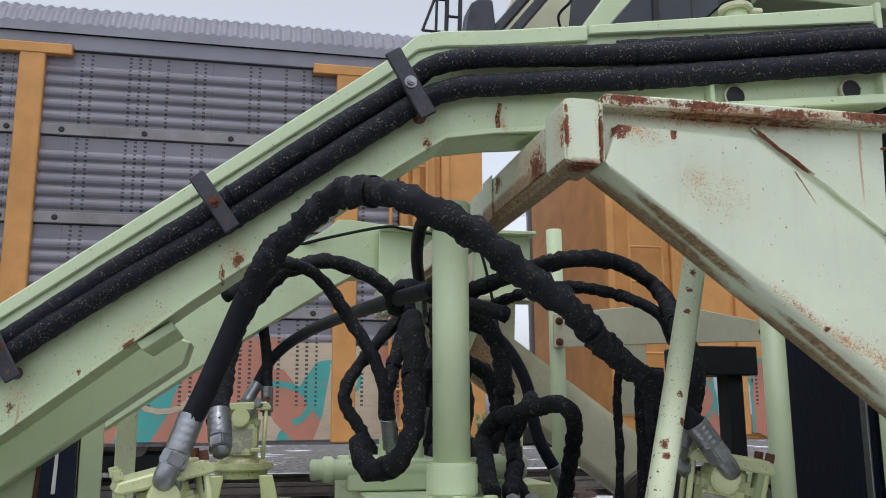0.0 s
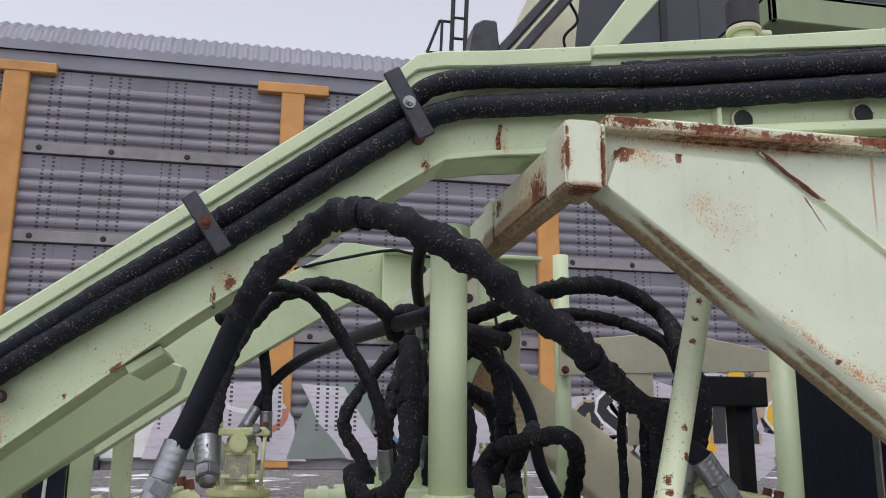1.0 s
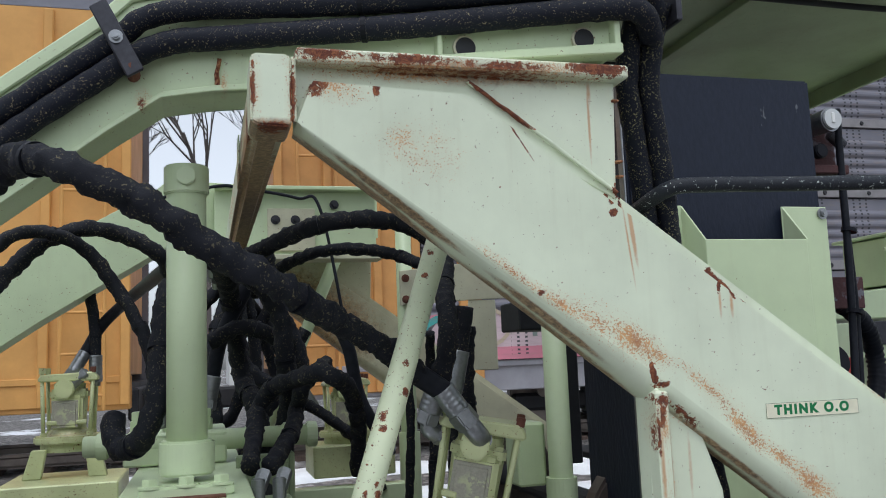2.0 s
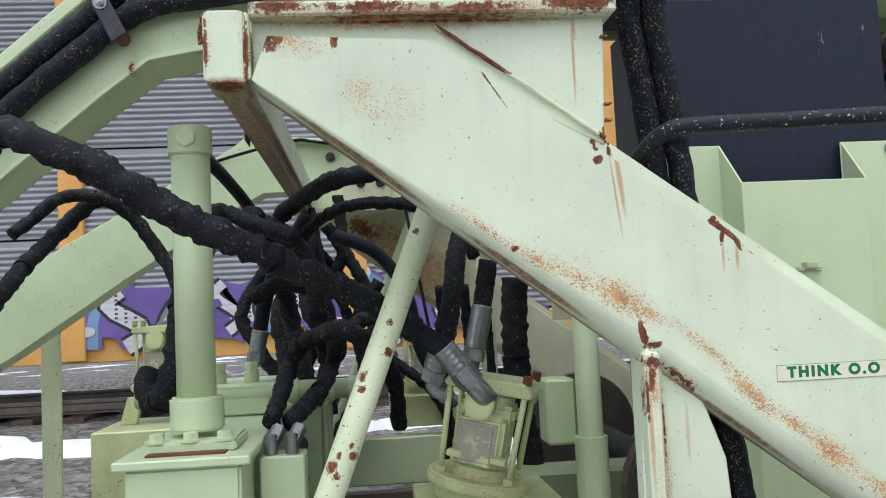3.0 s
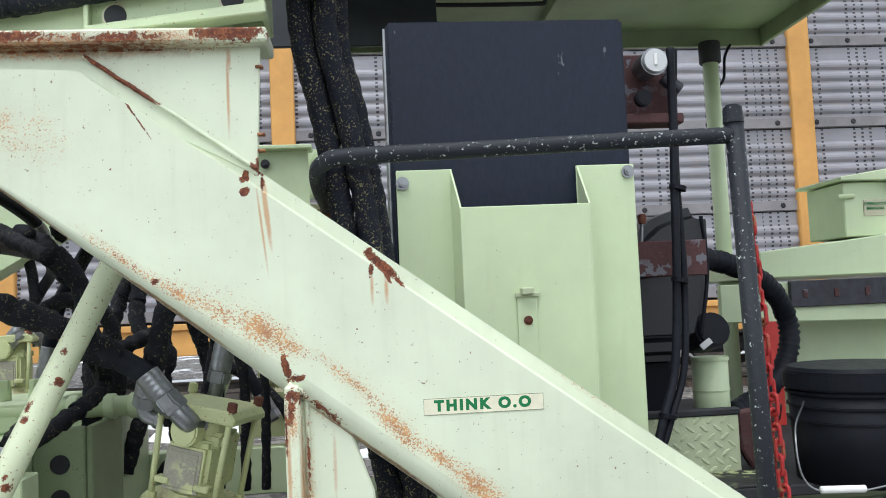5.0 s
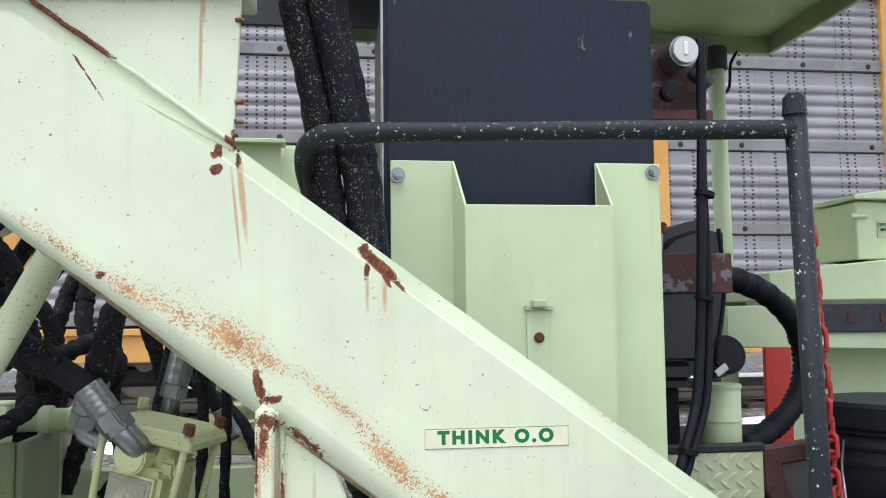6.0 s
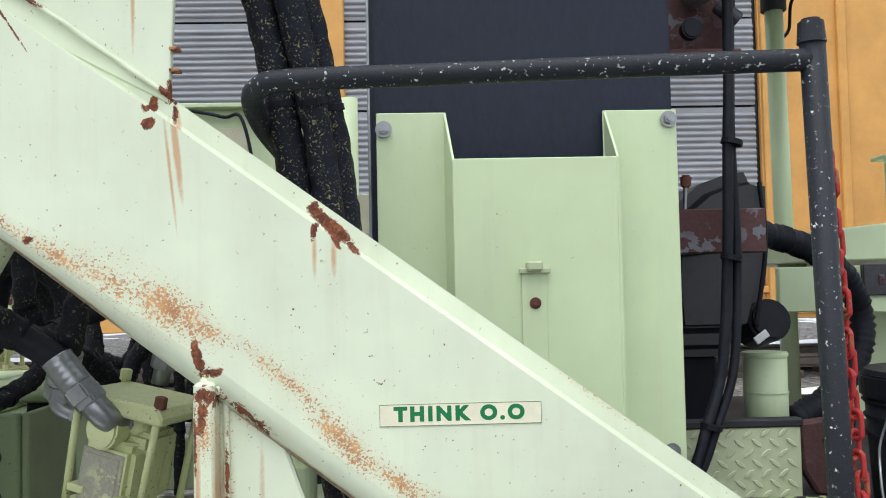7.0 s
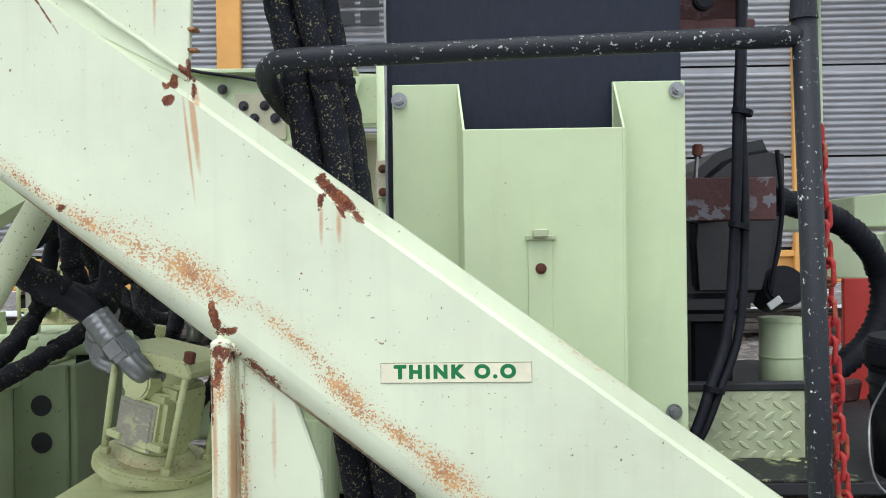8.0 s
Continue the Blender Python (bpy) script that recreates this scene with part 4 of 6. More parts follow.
for y in (2.35, 4.3):
    part("saddle_plate", box((0.642, y, 2.16), (0.646, y + 0.1, 2.29), 0.001), M_TUBE, ct)

# slogan label stuck on the beam
st = thing("slogan_label", (1.923, PAINT_Y, 1.51), "cream sticker with green block letters on the beam", "sticker")
part("backing", box((1.797, PAINT_Y - 0.0012, 1.4945), (2.049, PAINT_Y - 0.0004, 1.5285), 0.0003), M_STICKER, st)
part("border", joined(*[box((a, PAINT_Y - 0.0015, c), (b, PAINT_Y - 0.001, d), 0) for a, b, c, d in ((1.797, 2.049, 1.5276, 1.5285), (1.797, 2.049, 1.4945, 1.4954), (1.797, 1.7976, 1.4954, 1.5276), (2.0484, 2.049, 1.4954, 1.5276))]), M_DARKINK, st)
writing("lettering", "THINK O.O", (1.921, PAINT_Y - 0.0014, 1.512), 0.0295, M_INK, st, width=0.204, bold=0.0018, spacing=1.34, depth=0.0002)


# ---- boom on the left with its hoses ----
def boom_y(x):
    return 2.07 + 0.316 * (0.583 - x)


def build_boom(name, flip, label):
    def yy(x):
        return 2 * MID - boom_y(x) if flip else boom_y(x)

    s = -1 if flip else 1
    b = thing(name, (0.5, yy(0.5), 2.0), label, "boom", "booms")
    lean = lambda x, z: yy(x)
    up = [(-1.9, 1.13), (-0.671, 1.899), (-0.173, 2.221), (0.315, 2.538), (0.385, 2.6), (0.45, 2.607), (0.574, 2.602), (0.81, 2.604)]
    low = [(1.496, 2.358), (1.1, 2.345), (0.66, 2.318), (0.577, 2.318), (0.455, 2.309), (0.331, 2.234), (-0.172, 1.897), (-0.64, 1.557), (-1.9, 0.75)]
    right = [(1.495, 2.6)]
    part("side_plate", slab(up + right + low, 0, s * 0.012, 0.002, 1, lean), M_ARM, b)
    lip = up + [(x, z - 0.045) for x, z in up[::-1]]
    part("top_lip", slab(lip, -s * 0.012, s * 0.15, 0.004, 1, lean), M_ARM, b)
    part("top_channel", slab([(0.81, 2.575), (0.81, 2.6), (1.495, 2.617), (1.495, 2.572)], -s * 0.02, s * 0.14, 0.003, 1, lean), M_ARM, b)
    bot = [(x, z) for x, z in low[1:]]
    part("bottom_flange", slab(bot + [(x, z + 0.014) for x, z in bot[::-1]], -s * 0.015, s * 0.16, 0.002, 1, lean), M_ARM, b)
    part("inner_plate", slab(up + right + low, s * 0.15, s * 0.162, 0.002, 1, lean), M_ARM, b)
    if not flip:
        part("weld_ridge", tube([(0.585, yy(0.585) - 0.004, 2.33), (0.583, yy(0.583) - 0.006, 2.36), (0.59, yy(0.59) - 0.004, 2.4)], 0.005, 8, 0.003, 0.01, 0.005), M_WEEPRUST, b, smooth=True)
        part("end_plate", slab([(1.484, 2.36), (1.497, 2.36), (1.497, 2.62), (1.484, 2.62)], -0.03, 0.15, 0.002, 1, lean), M_ARM, b)
        part("foot_plate", slab([(1.09, 2.352), (1.5, 2.352), (1.5, 2.378), (1.09, 2.372)], -0.035, 0.02, 0.003, 1, lean), M_ARM, b)
        part("stiffener", slab([(1.086, 2.36), (1.098, 2.36), (1.098, 2.43), (1.086, 2.43)], -0.03, 0.0, 0.002, 1, lean), M_ARM, b)
        for x, z in ((1.156, 2.395), (1.425, 2.4)):
            part("slot_rim", rod((x, yy(x) - 0.006, z), (x, yy(x) + 0.004, z), 0.03, n=20), M_FAR, b)
            part("slot", rod((x, yy(x) - 0.008, z), (x, yy(x) - 0.004, z), 0.025, n=20), M_UNDER, b, "dark round hole")
    return b


build_boom("boom", False, "pale green steel boom carrying two black hoses")
build_boom("boom", True, "pale green steel boom on the far side of the machine")

H1 = [(-0.176, 2.19, 1.538), (-0.161, 2.2, 1.584), (-0.128, 2.2, 1.657), (-0.079, 2.18, 1.779), (-0.029, 2.14, 1.899), (0.021, 2.08, 1.985), (0.089, 2, 2.045), (0.157, 1.93, 2.101), (0.221, 1.83, 2.088), (0.284, 1.76, 2.062), (0.351, 1.74, 2.029), (0.434, 1.74, 1.987), (0.498, 1.76, 1.943), (0.567, 1.79, 1.9), (0.667, 1.83, 1.849), (0.768, 1.93, 1.799), (0.884, 2.05, 1.744), (0.982, 2.11, 1.693), (1.074, 2.15, 1.625), (1.143, 2.157, 1.577), (1.172, 2.157, 1.537)]
H2 = [(0.752, 2.6, 1.914), (0.609, 2.75, 1.976), (0.477, 2.88, 2.036), (0.456, 2.92, 1.962), (0.414, 2.87, 2.027), (0.318, 2.88, 2.087), (0.21, 2.86, 2.111), (0.132, 2.86, 2.092), (0.064, 2.88, 2.066), (-0.008, 2.85, 1.987), (-0.062, 2.72, 1.881), (-0.083, 2.58, 1.785), (-0.09, 2.45, 1.697), (-0.096, 2.34, 1.62), (-0.089, 2.3, 1.563)]
H3 = [(-0.1, 2.7, 1.965), (-0.069, 2.75, 2.007), (0.02, 2.8, 2.088), (0.137, 2.8, 2.075), (0.212, 2.84, 2.025), (0.291, 2.85, 1.915), (0.371, 2.8, 1.773), (0.404, 2.78, 1.653), (0.417, 2.8, 1.537)]
H4 = [(-0.038, 4.42, 1.689), (-0.001, 4.44, 1.757), (0.069, 4.45, 1.883), (0.176, 4.3, 1.972), (0.302, 3.8, 2.008), (0.429, 3, 1.994), (0.521, 2.6, 1.989)]
H5 = [(-0.059, 4.4, 2.258), (-0.006, 4.42, 2.161), (0.04, 4.43, 1.924), (0.05, 4.43, 1.741), (0.051, 4.43, 1.672)]
H7 = [(0.455, 2.6, 1.902), (0.444, 2.52, 1.818), (0.436, 2.48, 1.729), (0.428, 2.43, 1.587), (0.394, 2.45, 1.487), (0.336, 2.55, 1.45), (0.306, 2.6, 1.485), (0.302, 2.64, 1.537)]
H8 = [(0.482, 2.500, 2.194), (0.481, 2.620, 2.177), (0.516, 2.860, 2.132), (0.560, 3.040, 2.064), (0.578, 3.100, 2.002)]
H9 = [(0.675, 2.95, 2.017), (0.718, 2.8, 2.027), (0.812, 2.6, 2.052), (0.87, 2.5, 2.064), (0.989, 2.53, 2.087), (1.137, 2.62, 2.092), (1.231, 2.62, 2.048), (1.271, 2.57, 1.98), (1.208, 2.35, 1.844), (1.191, 2.27, 1.796), (1.171, 2.2, 1.708), (1.147, 2.2, 1.61), (1.125, 2.22, 1.539)]
H10 = [(0.716, 3, 1.906), (0.782, 2.9, 1.972), (0.846, 2.78, 2.001), (0.941, 2.66, 2.014), (1.081, 2.68, 2.011), (1.18, 2.6, 1.968), (1.249, 2.55, 1.912), (1.273, 2.52, 1.827)]
H11 = [(0.67, 2.5, 1.384), (0.693, 2.65, 1.46), (0.71, 2.75, 1.536), (0.759, 2.7, 1.599), (0.823, 2.6, 1.622), (0.874, 2.52, 1.639), (0.913, 2.5, 1.622), (0.984, 2.65, 1.564), (1.037, 2.85, 1.438), (1.046, 2.95, 1.296)]
H12 = [(0.725, 2.5, 1.38), (0.802, 2.7, 1.452), (0.837, 2.85, 1.519), (0.856, 2.8, 1.6), (0.957, 3, 1.667)]
H13 = [(1.312, 2.5, 1.815), (1.3, 2.5, 1.75), (1.278, 2.5, 1.638), (1.265, 2.5, 1.582)]
H15 = [(1.509, 3.2, 1.784), (1.497, 3.2, 1.575), (1.509, 3.2, 1.292), (1.546, 3.2, 0.997), (1.559, 3.2, 0.79)]
H16 = [(0.605, 3.6, 2.051), (0.697, 4, 2.011), (0.795, 4.3, 1.886), (0.921, 4.4, 1.716), (1.052, 4.4, 1.488)]
H17 = [(0.669, 3.9, 2.048), (0.766, 4.14, 1.946), (0.877, 4.25, 1.81), (0.927, 4.25, 1.756)]
H18 = [(0.599, 2.8, 2.008), (0.635, 3.05, 1.917), (0.661, 3.2, 1.761), (0.683, 3.25, 1.621), (0.721, 3.1, 1.518), (0.748, 3, 1.347)]
H19 = [(0.83, 3.6, 2.01), (1.01, 3.6, 1.92), (1.12, 3.6, 1.75), (1.17, 3.6, 1.52), (1.27, 3.6, 1.33)]
BUN = [(1.61, 1.79, 2.5), (1.6, 1.83, 2.42), (1.603, 1.87, 2.32), (1.63, 1.9, 2.2), (1.66, 1.93, 2.04), (1.68, 1.95, 1.9), (1.7, 1.95, 1.7), (1.72, 1.95, 1.5), (1.76, 1.95, 1.3), (1.8, 1.95, 0.95)]
HA = [(-0.73, 2.45, 1.74), (-0.4, 2.34, 1.96), (-0.15, 2.26, 2.12), (0.07, 2.19, 2.27), (0.24, 2.14, 2.38), (0.35, 2.11, 2.45), (0.42, 2.08, 2.498), (0.54, 2.05, 2.518), (0.69, 2.0, 2.512), (0.88, 1.94, 2.508), (1.14, 1.86, 2.512), (1.47, 1.75, 2.518), (1.56, 1.74, 2.51), (1.61, 1.78, 2.47)]
HB = [(-0.72, 2.45, 1.7), (-0.56, 2.39, 1.81), (-0.34, 2.32, 1.95), (-0.09, 2.25, 2.1), (0.13, 2.17, 2.24), (0.3, 2.12, 2.35), (0.4, 2.09, 2.41), (0.49, 2.06, 2.436), (0.6, 2.03, 2.44), (0.74, 1.98, 2.44), (0.94, 1.92, 2.442), (1.14, 1.86, 2.45), (1.47, 1.75, 2.46), (1.55, 1.74, 2.45), (1.6, 1.79, 2.41)]
CORR = [(2.811, 2.8, 1.843), (2.917, 2.84, 1.826), (3.042, 2.9, 1.786), (3.15, 2.95, 1.712), (3.216, 3.0, 1.617), (3.22, 3.0, 1.523), (3.17, 2.98, 1.423), (3.07, 2.95, 1.346), (2.95, 2.9, 1.302)]
W1 = [(0.15, 4.35, 2.44), (0.36, 4.35, 2.5), (0.62, 4.35, 2.56), (0.73, 4.35, 2.55)]
K1 = [(0.71, 4.0, 2.17), (0.74, 4.0, 1.96), (0.77, 4.0, 1.72), (0.77, 4.0, 1.43), (0.78, 4.0, 1.23)]
K2 = [(0.78, 4.1, 2.1), (0.92, 4.1, 1.87), (0.99, 4.1, 1.68), (0.96, 4.1, 1.49), (0.89, 4.1, 1.17)]
K4 = [(0.7, 4.2, 2.04), (0.83, 4.2, 1.76), (0.91, 4.2, 1.55), (1.09, 4.2, 1.43), (1.26, 4.2, 1.28), (1.37, 4.2, 1.05)]
K6 = [(0.84, 4.1, 2.24), (0.85, 4.1, 1.97), (0.79, 4.1, 1.83), (0.72, 4.1, 1.59), (0.64, 4.1, 1.42), (0.48, 4.1, 1.47)]
K10 = [(1.02, 4.2, 1.83), (0.9, 4.2, 1.63), (0.93, 4.2, 1.38), (0.81, 4.2, 1.14), (0.69, 4.2, 0.97)]
N1 = [(0.71, 4.0, 2.14), (0.57, 3.9, 1.71), (0.58, 3.9, 1.56), (0.59, 3.9, 1.44), (0.55, 3.9, 1.31), (0.5, 3.9, 1.23), (0.44, 3.9, 1.14)]
N2 = [(0.71, 4.0, 2.14), (0.7, 3.8, 1.71), (0.83, 3.8, 1.56), (0.77, 3.8, 1.44), (0.69, 3.8, 1.24), (0.64, 3.8, 1.07)]
N5 = [(0.568, 2.900, 2.016), (0.701, 2.800, 1.940), (0.783, 2.800, 1.822), (0.798, 2.800, 1.681), (0.820, 2.900, 1.534)]
N6 = [(0.565, 3.000, 1.744), (0.672, 3.000, 1.795), (0.797, 3.000, 1.742), (0.830, 3.000, 1.600), (0.806, 3.050, 1.448)]
N7 = [(0.757, 3.100, 2.037), (0.681, 3.100, 1.913), (0.605, 3.100, 1.761), (0.566, 3.100, 1.571)]
N4 = [(0.71, 4.0, 2.14), (0.4, 4.0, 1.74), (0.47, 4.0, 1.53), (0.55, 4.0, 1.37), (0.56, 4.0, 1.2)]


hose("boom_hose", HA, 0.0275, "thick black hydraulic hose specked with lichen, strapped to a boom", M_HOSE, 0.002)
hose("boom_hose", HB, 0.029, "thick black hydraulic hose specked with lichen, strapped to a boom", M_HOSE, 0.002)
hose("boom_hose", [(x, y + 0.03, z + 0.028) for x, y, z in HA[9:]], 0.022, "black hydraulic hose lying behind two others on a boom", M_HOSE, 0.002)
for (x0, z0), (x1, z1), seed in (((-0.173, 2.216), (-0.075, 2.07), 1), ((0.31, 2.53), (0.4, 2.35), 2), ((-0.69, 1.86), (-0.6, 1.70), 3)):
    y = boom_y((x0 + x1) / 2) - 0.075
    st = thing("hose_clamp", (x0, y, z0), "dark steel flat-bar clamp holding hoses on a boom", "clamp", "hose clamps")
    d = Vector((x1 - x0, 0, z1 - z0)).normalized()
    n = Vector((-d.z, 0, d.x)) * 0.021
    a, b = Vector((x0, 0, z0)), Vector((x1, 0, z1))
    part("bar", slab([((a + n).x, (a + n).z), ((b + n).x, (b + n).z), ((b - n).x, (b - n).z), ((a - n).x, (a - n).z)], y - 0.006, y + 0.006, 0.003, 1, lambda x, z: boom_y(x) - boom_y((x0 + x1) / 2)), M_DARKSTEEL, st)
    c = (a + b) / 2
    bolt("bolt", (c.x, y - 0.008, c.z), 0.011, st, M_STEEL if seed == 2 else M_RUST)
    e = b - d * 0.022
    bolt("end_bolt", (e.x, y - 0.002, e.z), 0.012, st, M_RUST)
    part("spacer", rod((e.x, y, e.z), (e.x, y + 0.08, e.z), 0.016, n=12), M_RUST, st, "rusty spacer")

# brace under the boom and legs of the frame at the left
lb = thing("angle_iron", (-0.5, 3.0, 1.0), "pale green steel angle leg of the machine frame", "angle iron", "upright bars")
part("angle", joined(box((-0.55, 3.0, 0.9), (-0.475, 3.012, 1.62), 0.002), box((-0.55, 3.0, 0.9), (-0.54, 3.07, 1.62), 0.002)), M_GREEN, lb)
lb = thing("angle_iron", (-0.6, 4.45, 0.7), "pale green steel flat leg with rusty lower end", "angle iron", "upright bars")
part("bar", box((-0.645, 4.43, 0.66), (-0.552, 4.45, 1.722), 0.003), M_POLE, lb)
bolt("bolt", (-0.62, 4.428, 1.68), 0.016, lb, M_RUST)
bolt("bolt", (-0.575, 4.428, 1.68), 0.016, lb, M_RUST)
lp2 = thing("side_plate", (-0.9, 2.92, 0.9), "pale green steel side plate with rusty slot edges", "steel plate")
part("plate", slab([(-1.3, 0.7), (-1.3, 1.26), (-0.757, 1.571), (-0.632, 1.64), (-0.66, 1.3), (-0.69, 0.7)], 2.92, 2.94, 0.003), M_GREEN, lp2)
part("rusty_edge", box((-0.652, 2.912, 1.3), (-0.64, 2.921, 1.52), 0.002, 1, (0, 4, 0)), M_RUST, lp2, "rusty slot edge")
bm2 = thing("black_mast", (-0.6, 3.15, 0.7), "black painted steel mast with pale scratches", "mast")
part("channel", joined(box((-0.7, 3.12, 0.66), (-0.53, 3.14, 1.66), 0.004), box((-0.7, 3.14, 0.66), (-0.68, 3.24, 1.66), 0.004)), M_BLACKBOX, bm2)
part("scratch", slab([(-0.645, 1.36), (-0.632, 1.36), (-0.628, 1.53), (-0.636, 1.56)], 3.117, 3.121, 0.001), M_WHITEPAINT, bm2, "pale scratch")
pb = thing("diagonal_brace", (-0.8, 2.9, 1.3), "wide pale green steel brace below the boom", "brace")
part("plate", slab([(-1.8, 1.0), (-0.8, 1.52), (-0.3, 1.86), (-0.2, 1.83), (-0.22, 1.76), (-0.75, 1.38), (-1.8, 0.72)], 2.75, 2.9, 0.006), M_GREEN, pb)
part("strut", box((-0.31, 2.35, 1.80), (-0.21, 2.62, 1.825), 0.003, 1, (0, -34, 0)), M_GREEN, pb)


# ---- vertical cylinder on its base ----
cy = thing("hydraulic_cylinder", (0.508, 2.3, 1.4), "upright pale green hydraulic cylinder bolted to a base block", "hydraulic cylinder")
part("barrel", rod((0.508, 2.3, 1.47), (0.508, 2.3, 2.13), 0.05, n=40), M_GREEN, cy, smooth=True)
part("head_cap", joined(rod((0.508, 2.3, 2.11), (0.508, 2.3, 2.185), 0.057, n=40, r=0.004)), M_GREEN, cy)
part("port_plug", hexnut((0.508, 2.248, 2.15), (0, -1, 0), 0.026, 0.014), M_GREEN, cy)
part("collar", rod((0.508, 2.3, 1.40), (0.508, 2.3, 1.485), 0.068, n=40, r=0.006), M_GREEN, cy)
part("flange", box((0.40, 2.19, 1.355), (0.62, 2.41, 1.385), 0.006, 2), M_GREEN, cy)
for x in (0.425, 0.508, 0.59):
    part("flange_bolt", joined(hexnut((x, 2.215, 1.383), (0, 0, 1), 0.02, 0.022), rod((x, 2.215, 1.382), (x, 2.215, 1.388), 0.03, n=18)), M_GREEN, cy)
bb = thing("base_block", (0.5, 2.6, 0.9), "long pale green welded base box with a chipped yellow edge", "steel box")
part("box", box((0.37, 2.12, 0.85), (0.64, 4.2, 1.335), 0.008, 2), M_GREEN, bb)
part("top_plate", box((0.345, 2.1, 1.335), (0.665, 3.95, 1.357), 0.004), M_GREEN, bb)
part("shim", box((0.41, 2.15, 1.356), (0.6, 2.45, 1.362), 0.001), M_RUST, bb, "rusty shim")

# diagonal pole and posts
po = thing("support_pole", (0.8, 1.83, 1.1), "slanting pale green pipe pitted with rust spots", "pipe", "support poles")
part("pipe", rod((0.73, 1.755, 0.98), (1.16, 2.14, 2.03), 0.031, n=28), M_POLE, po, smooth=True)
po = thing("support_pole", (0.8, 4.85, 1.1), "slanting green pipe on the far side of the machine", "pipe", "support poles")
part("pipe", rod((0.73, 2 * MID - 1.755, 0.98), (1.4, 2 * MID - 2.0, 2.6), 0.034, n=24), M_GREEN, po, smooth=True)
for x, y, r, z1 in ((1.574, 2.45, 0.036, 1.95), (1.57, 4.45, 0.042, 2.6)):
    po = thing("frame_post", (x, y, 0.8), "upright pale green steel post of the machine frame", "post", "frame posts")
    part("pipe", rod((x, y, 0.7), (x, y, z1), r, n=24), M_GREEN, po, smooth=True)
    part("foot_collar", joined(rod((x, y, 0.7), (x, y, 1.3), r * 1.3, n=24), box((x - 0.08, y - 0.08, 0.68), (x + 0.08, y + 0.08, 0.72))), M_GREEN, po)
fp = thing("frame_plate", (2.1, 4.4, 1.9), "pale green rusty frame plate across the far side", "steel plate")
part("plate", slab([(1.53, 1.95), (1.53, 2.13), (2.2, 2.2), (2.8, 2.1), (2.8, 2.0), (1.9, 1.97)], 4.38, 4.4, 0.003), M_FAR, fp)
part("hanger", box((1.9, 4.385, 1.6), (2.05, 4.4, 1.97), 0.003), M_FAR, fp)
for x, z in ((1.56, 1.98), (1.56, 2.09), (2.75, 2.05)):
    bolt("bolt", (x, 4.38, z), 0.014, fp, M_RUST)
tb = thing("far_frame", (0.9, 4.4, 2.3), "pale green bolted frame box behind the cross tube", "steel frame")
part("web", box((0.6, 4.42, 2.2), (1.42, 4.44, 2.56), 0.003), M_GREEN, tb)
part("top_flange", box((0.6, 4.36, 2.55), (1.44, 4.5, 2.57), 0.003), M_GREEN, tb)
part("bottom_flange", box((0.6, 4.34, 2.19), (1.44, 4.5, 2.215), 0.003), M_FAR, tb)
part("doubler", box((0.86, 4.405, 2.24), (1.1, 4.42, 2.46), 0.003), M_FAR, tb)
for x, z in ((0.9, 2.4), (1.0, 2.4), (0.95, 2.34), (1.05, 2.34), (0.8, 2.48), (1.2, 2.48)):
    bolt("bolt", (x, 4.404, z), 0.016, tb, M_DARKSTEEL)
hose("thin_cable", W1 + [(1.0, 4.33, 2.5), (1.12, 4.3, 2.42), (1.25, 4.2, 1.6)], 0.008, "thin black cable clipped along a frame", M_RUBBER, group="cables")


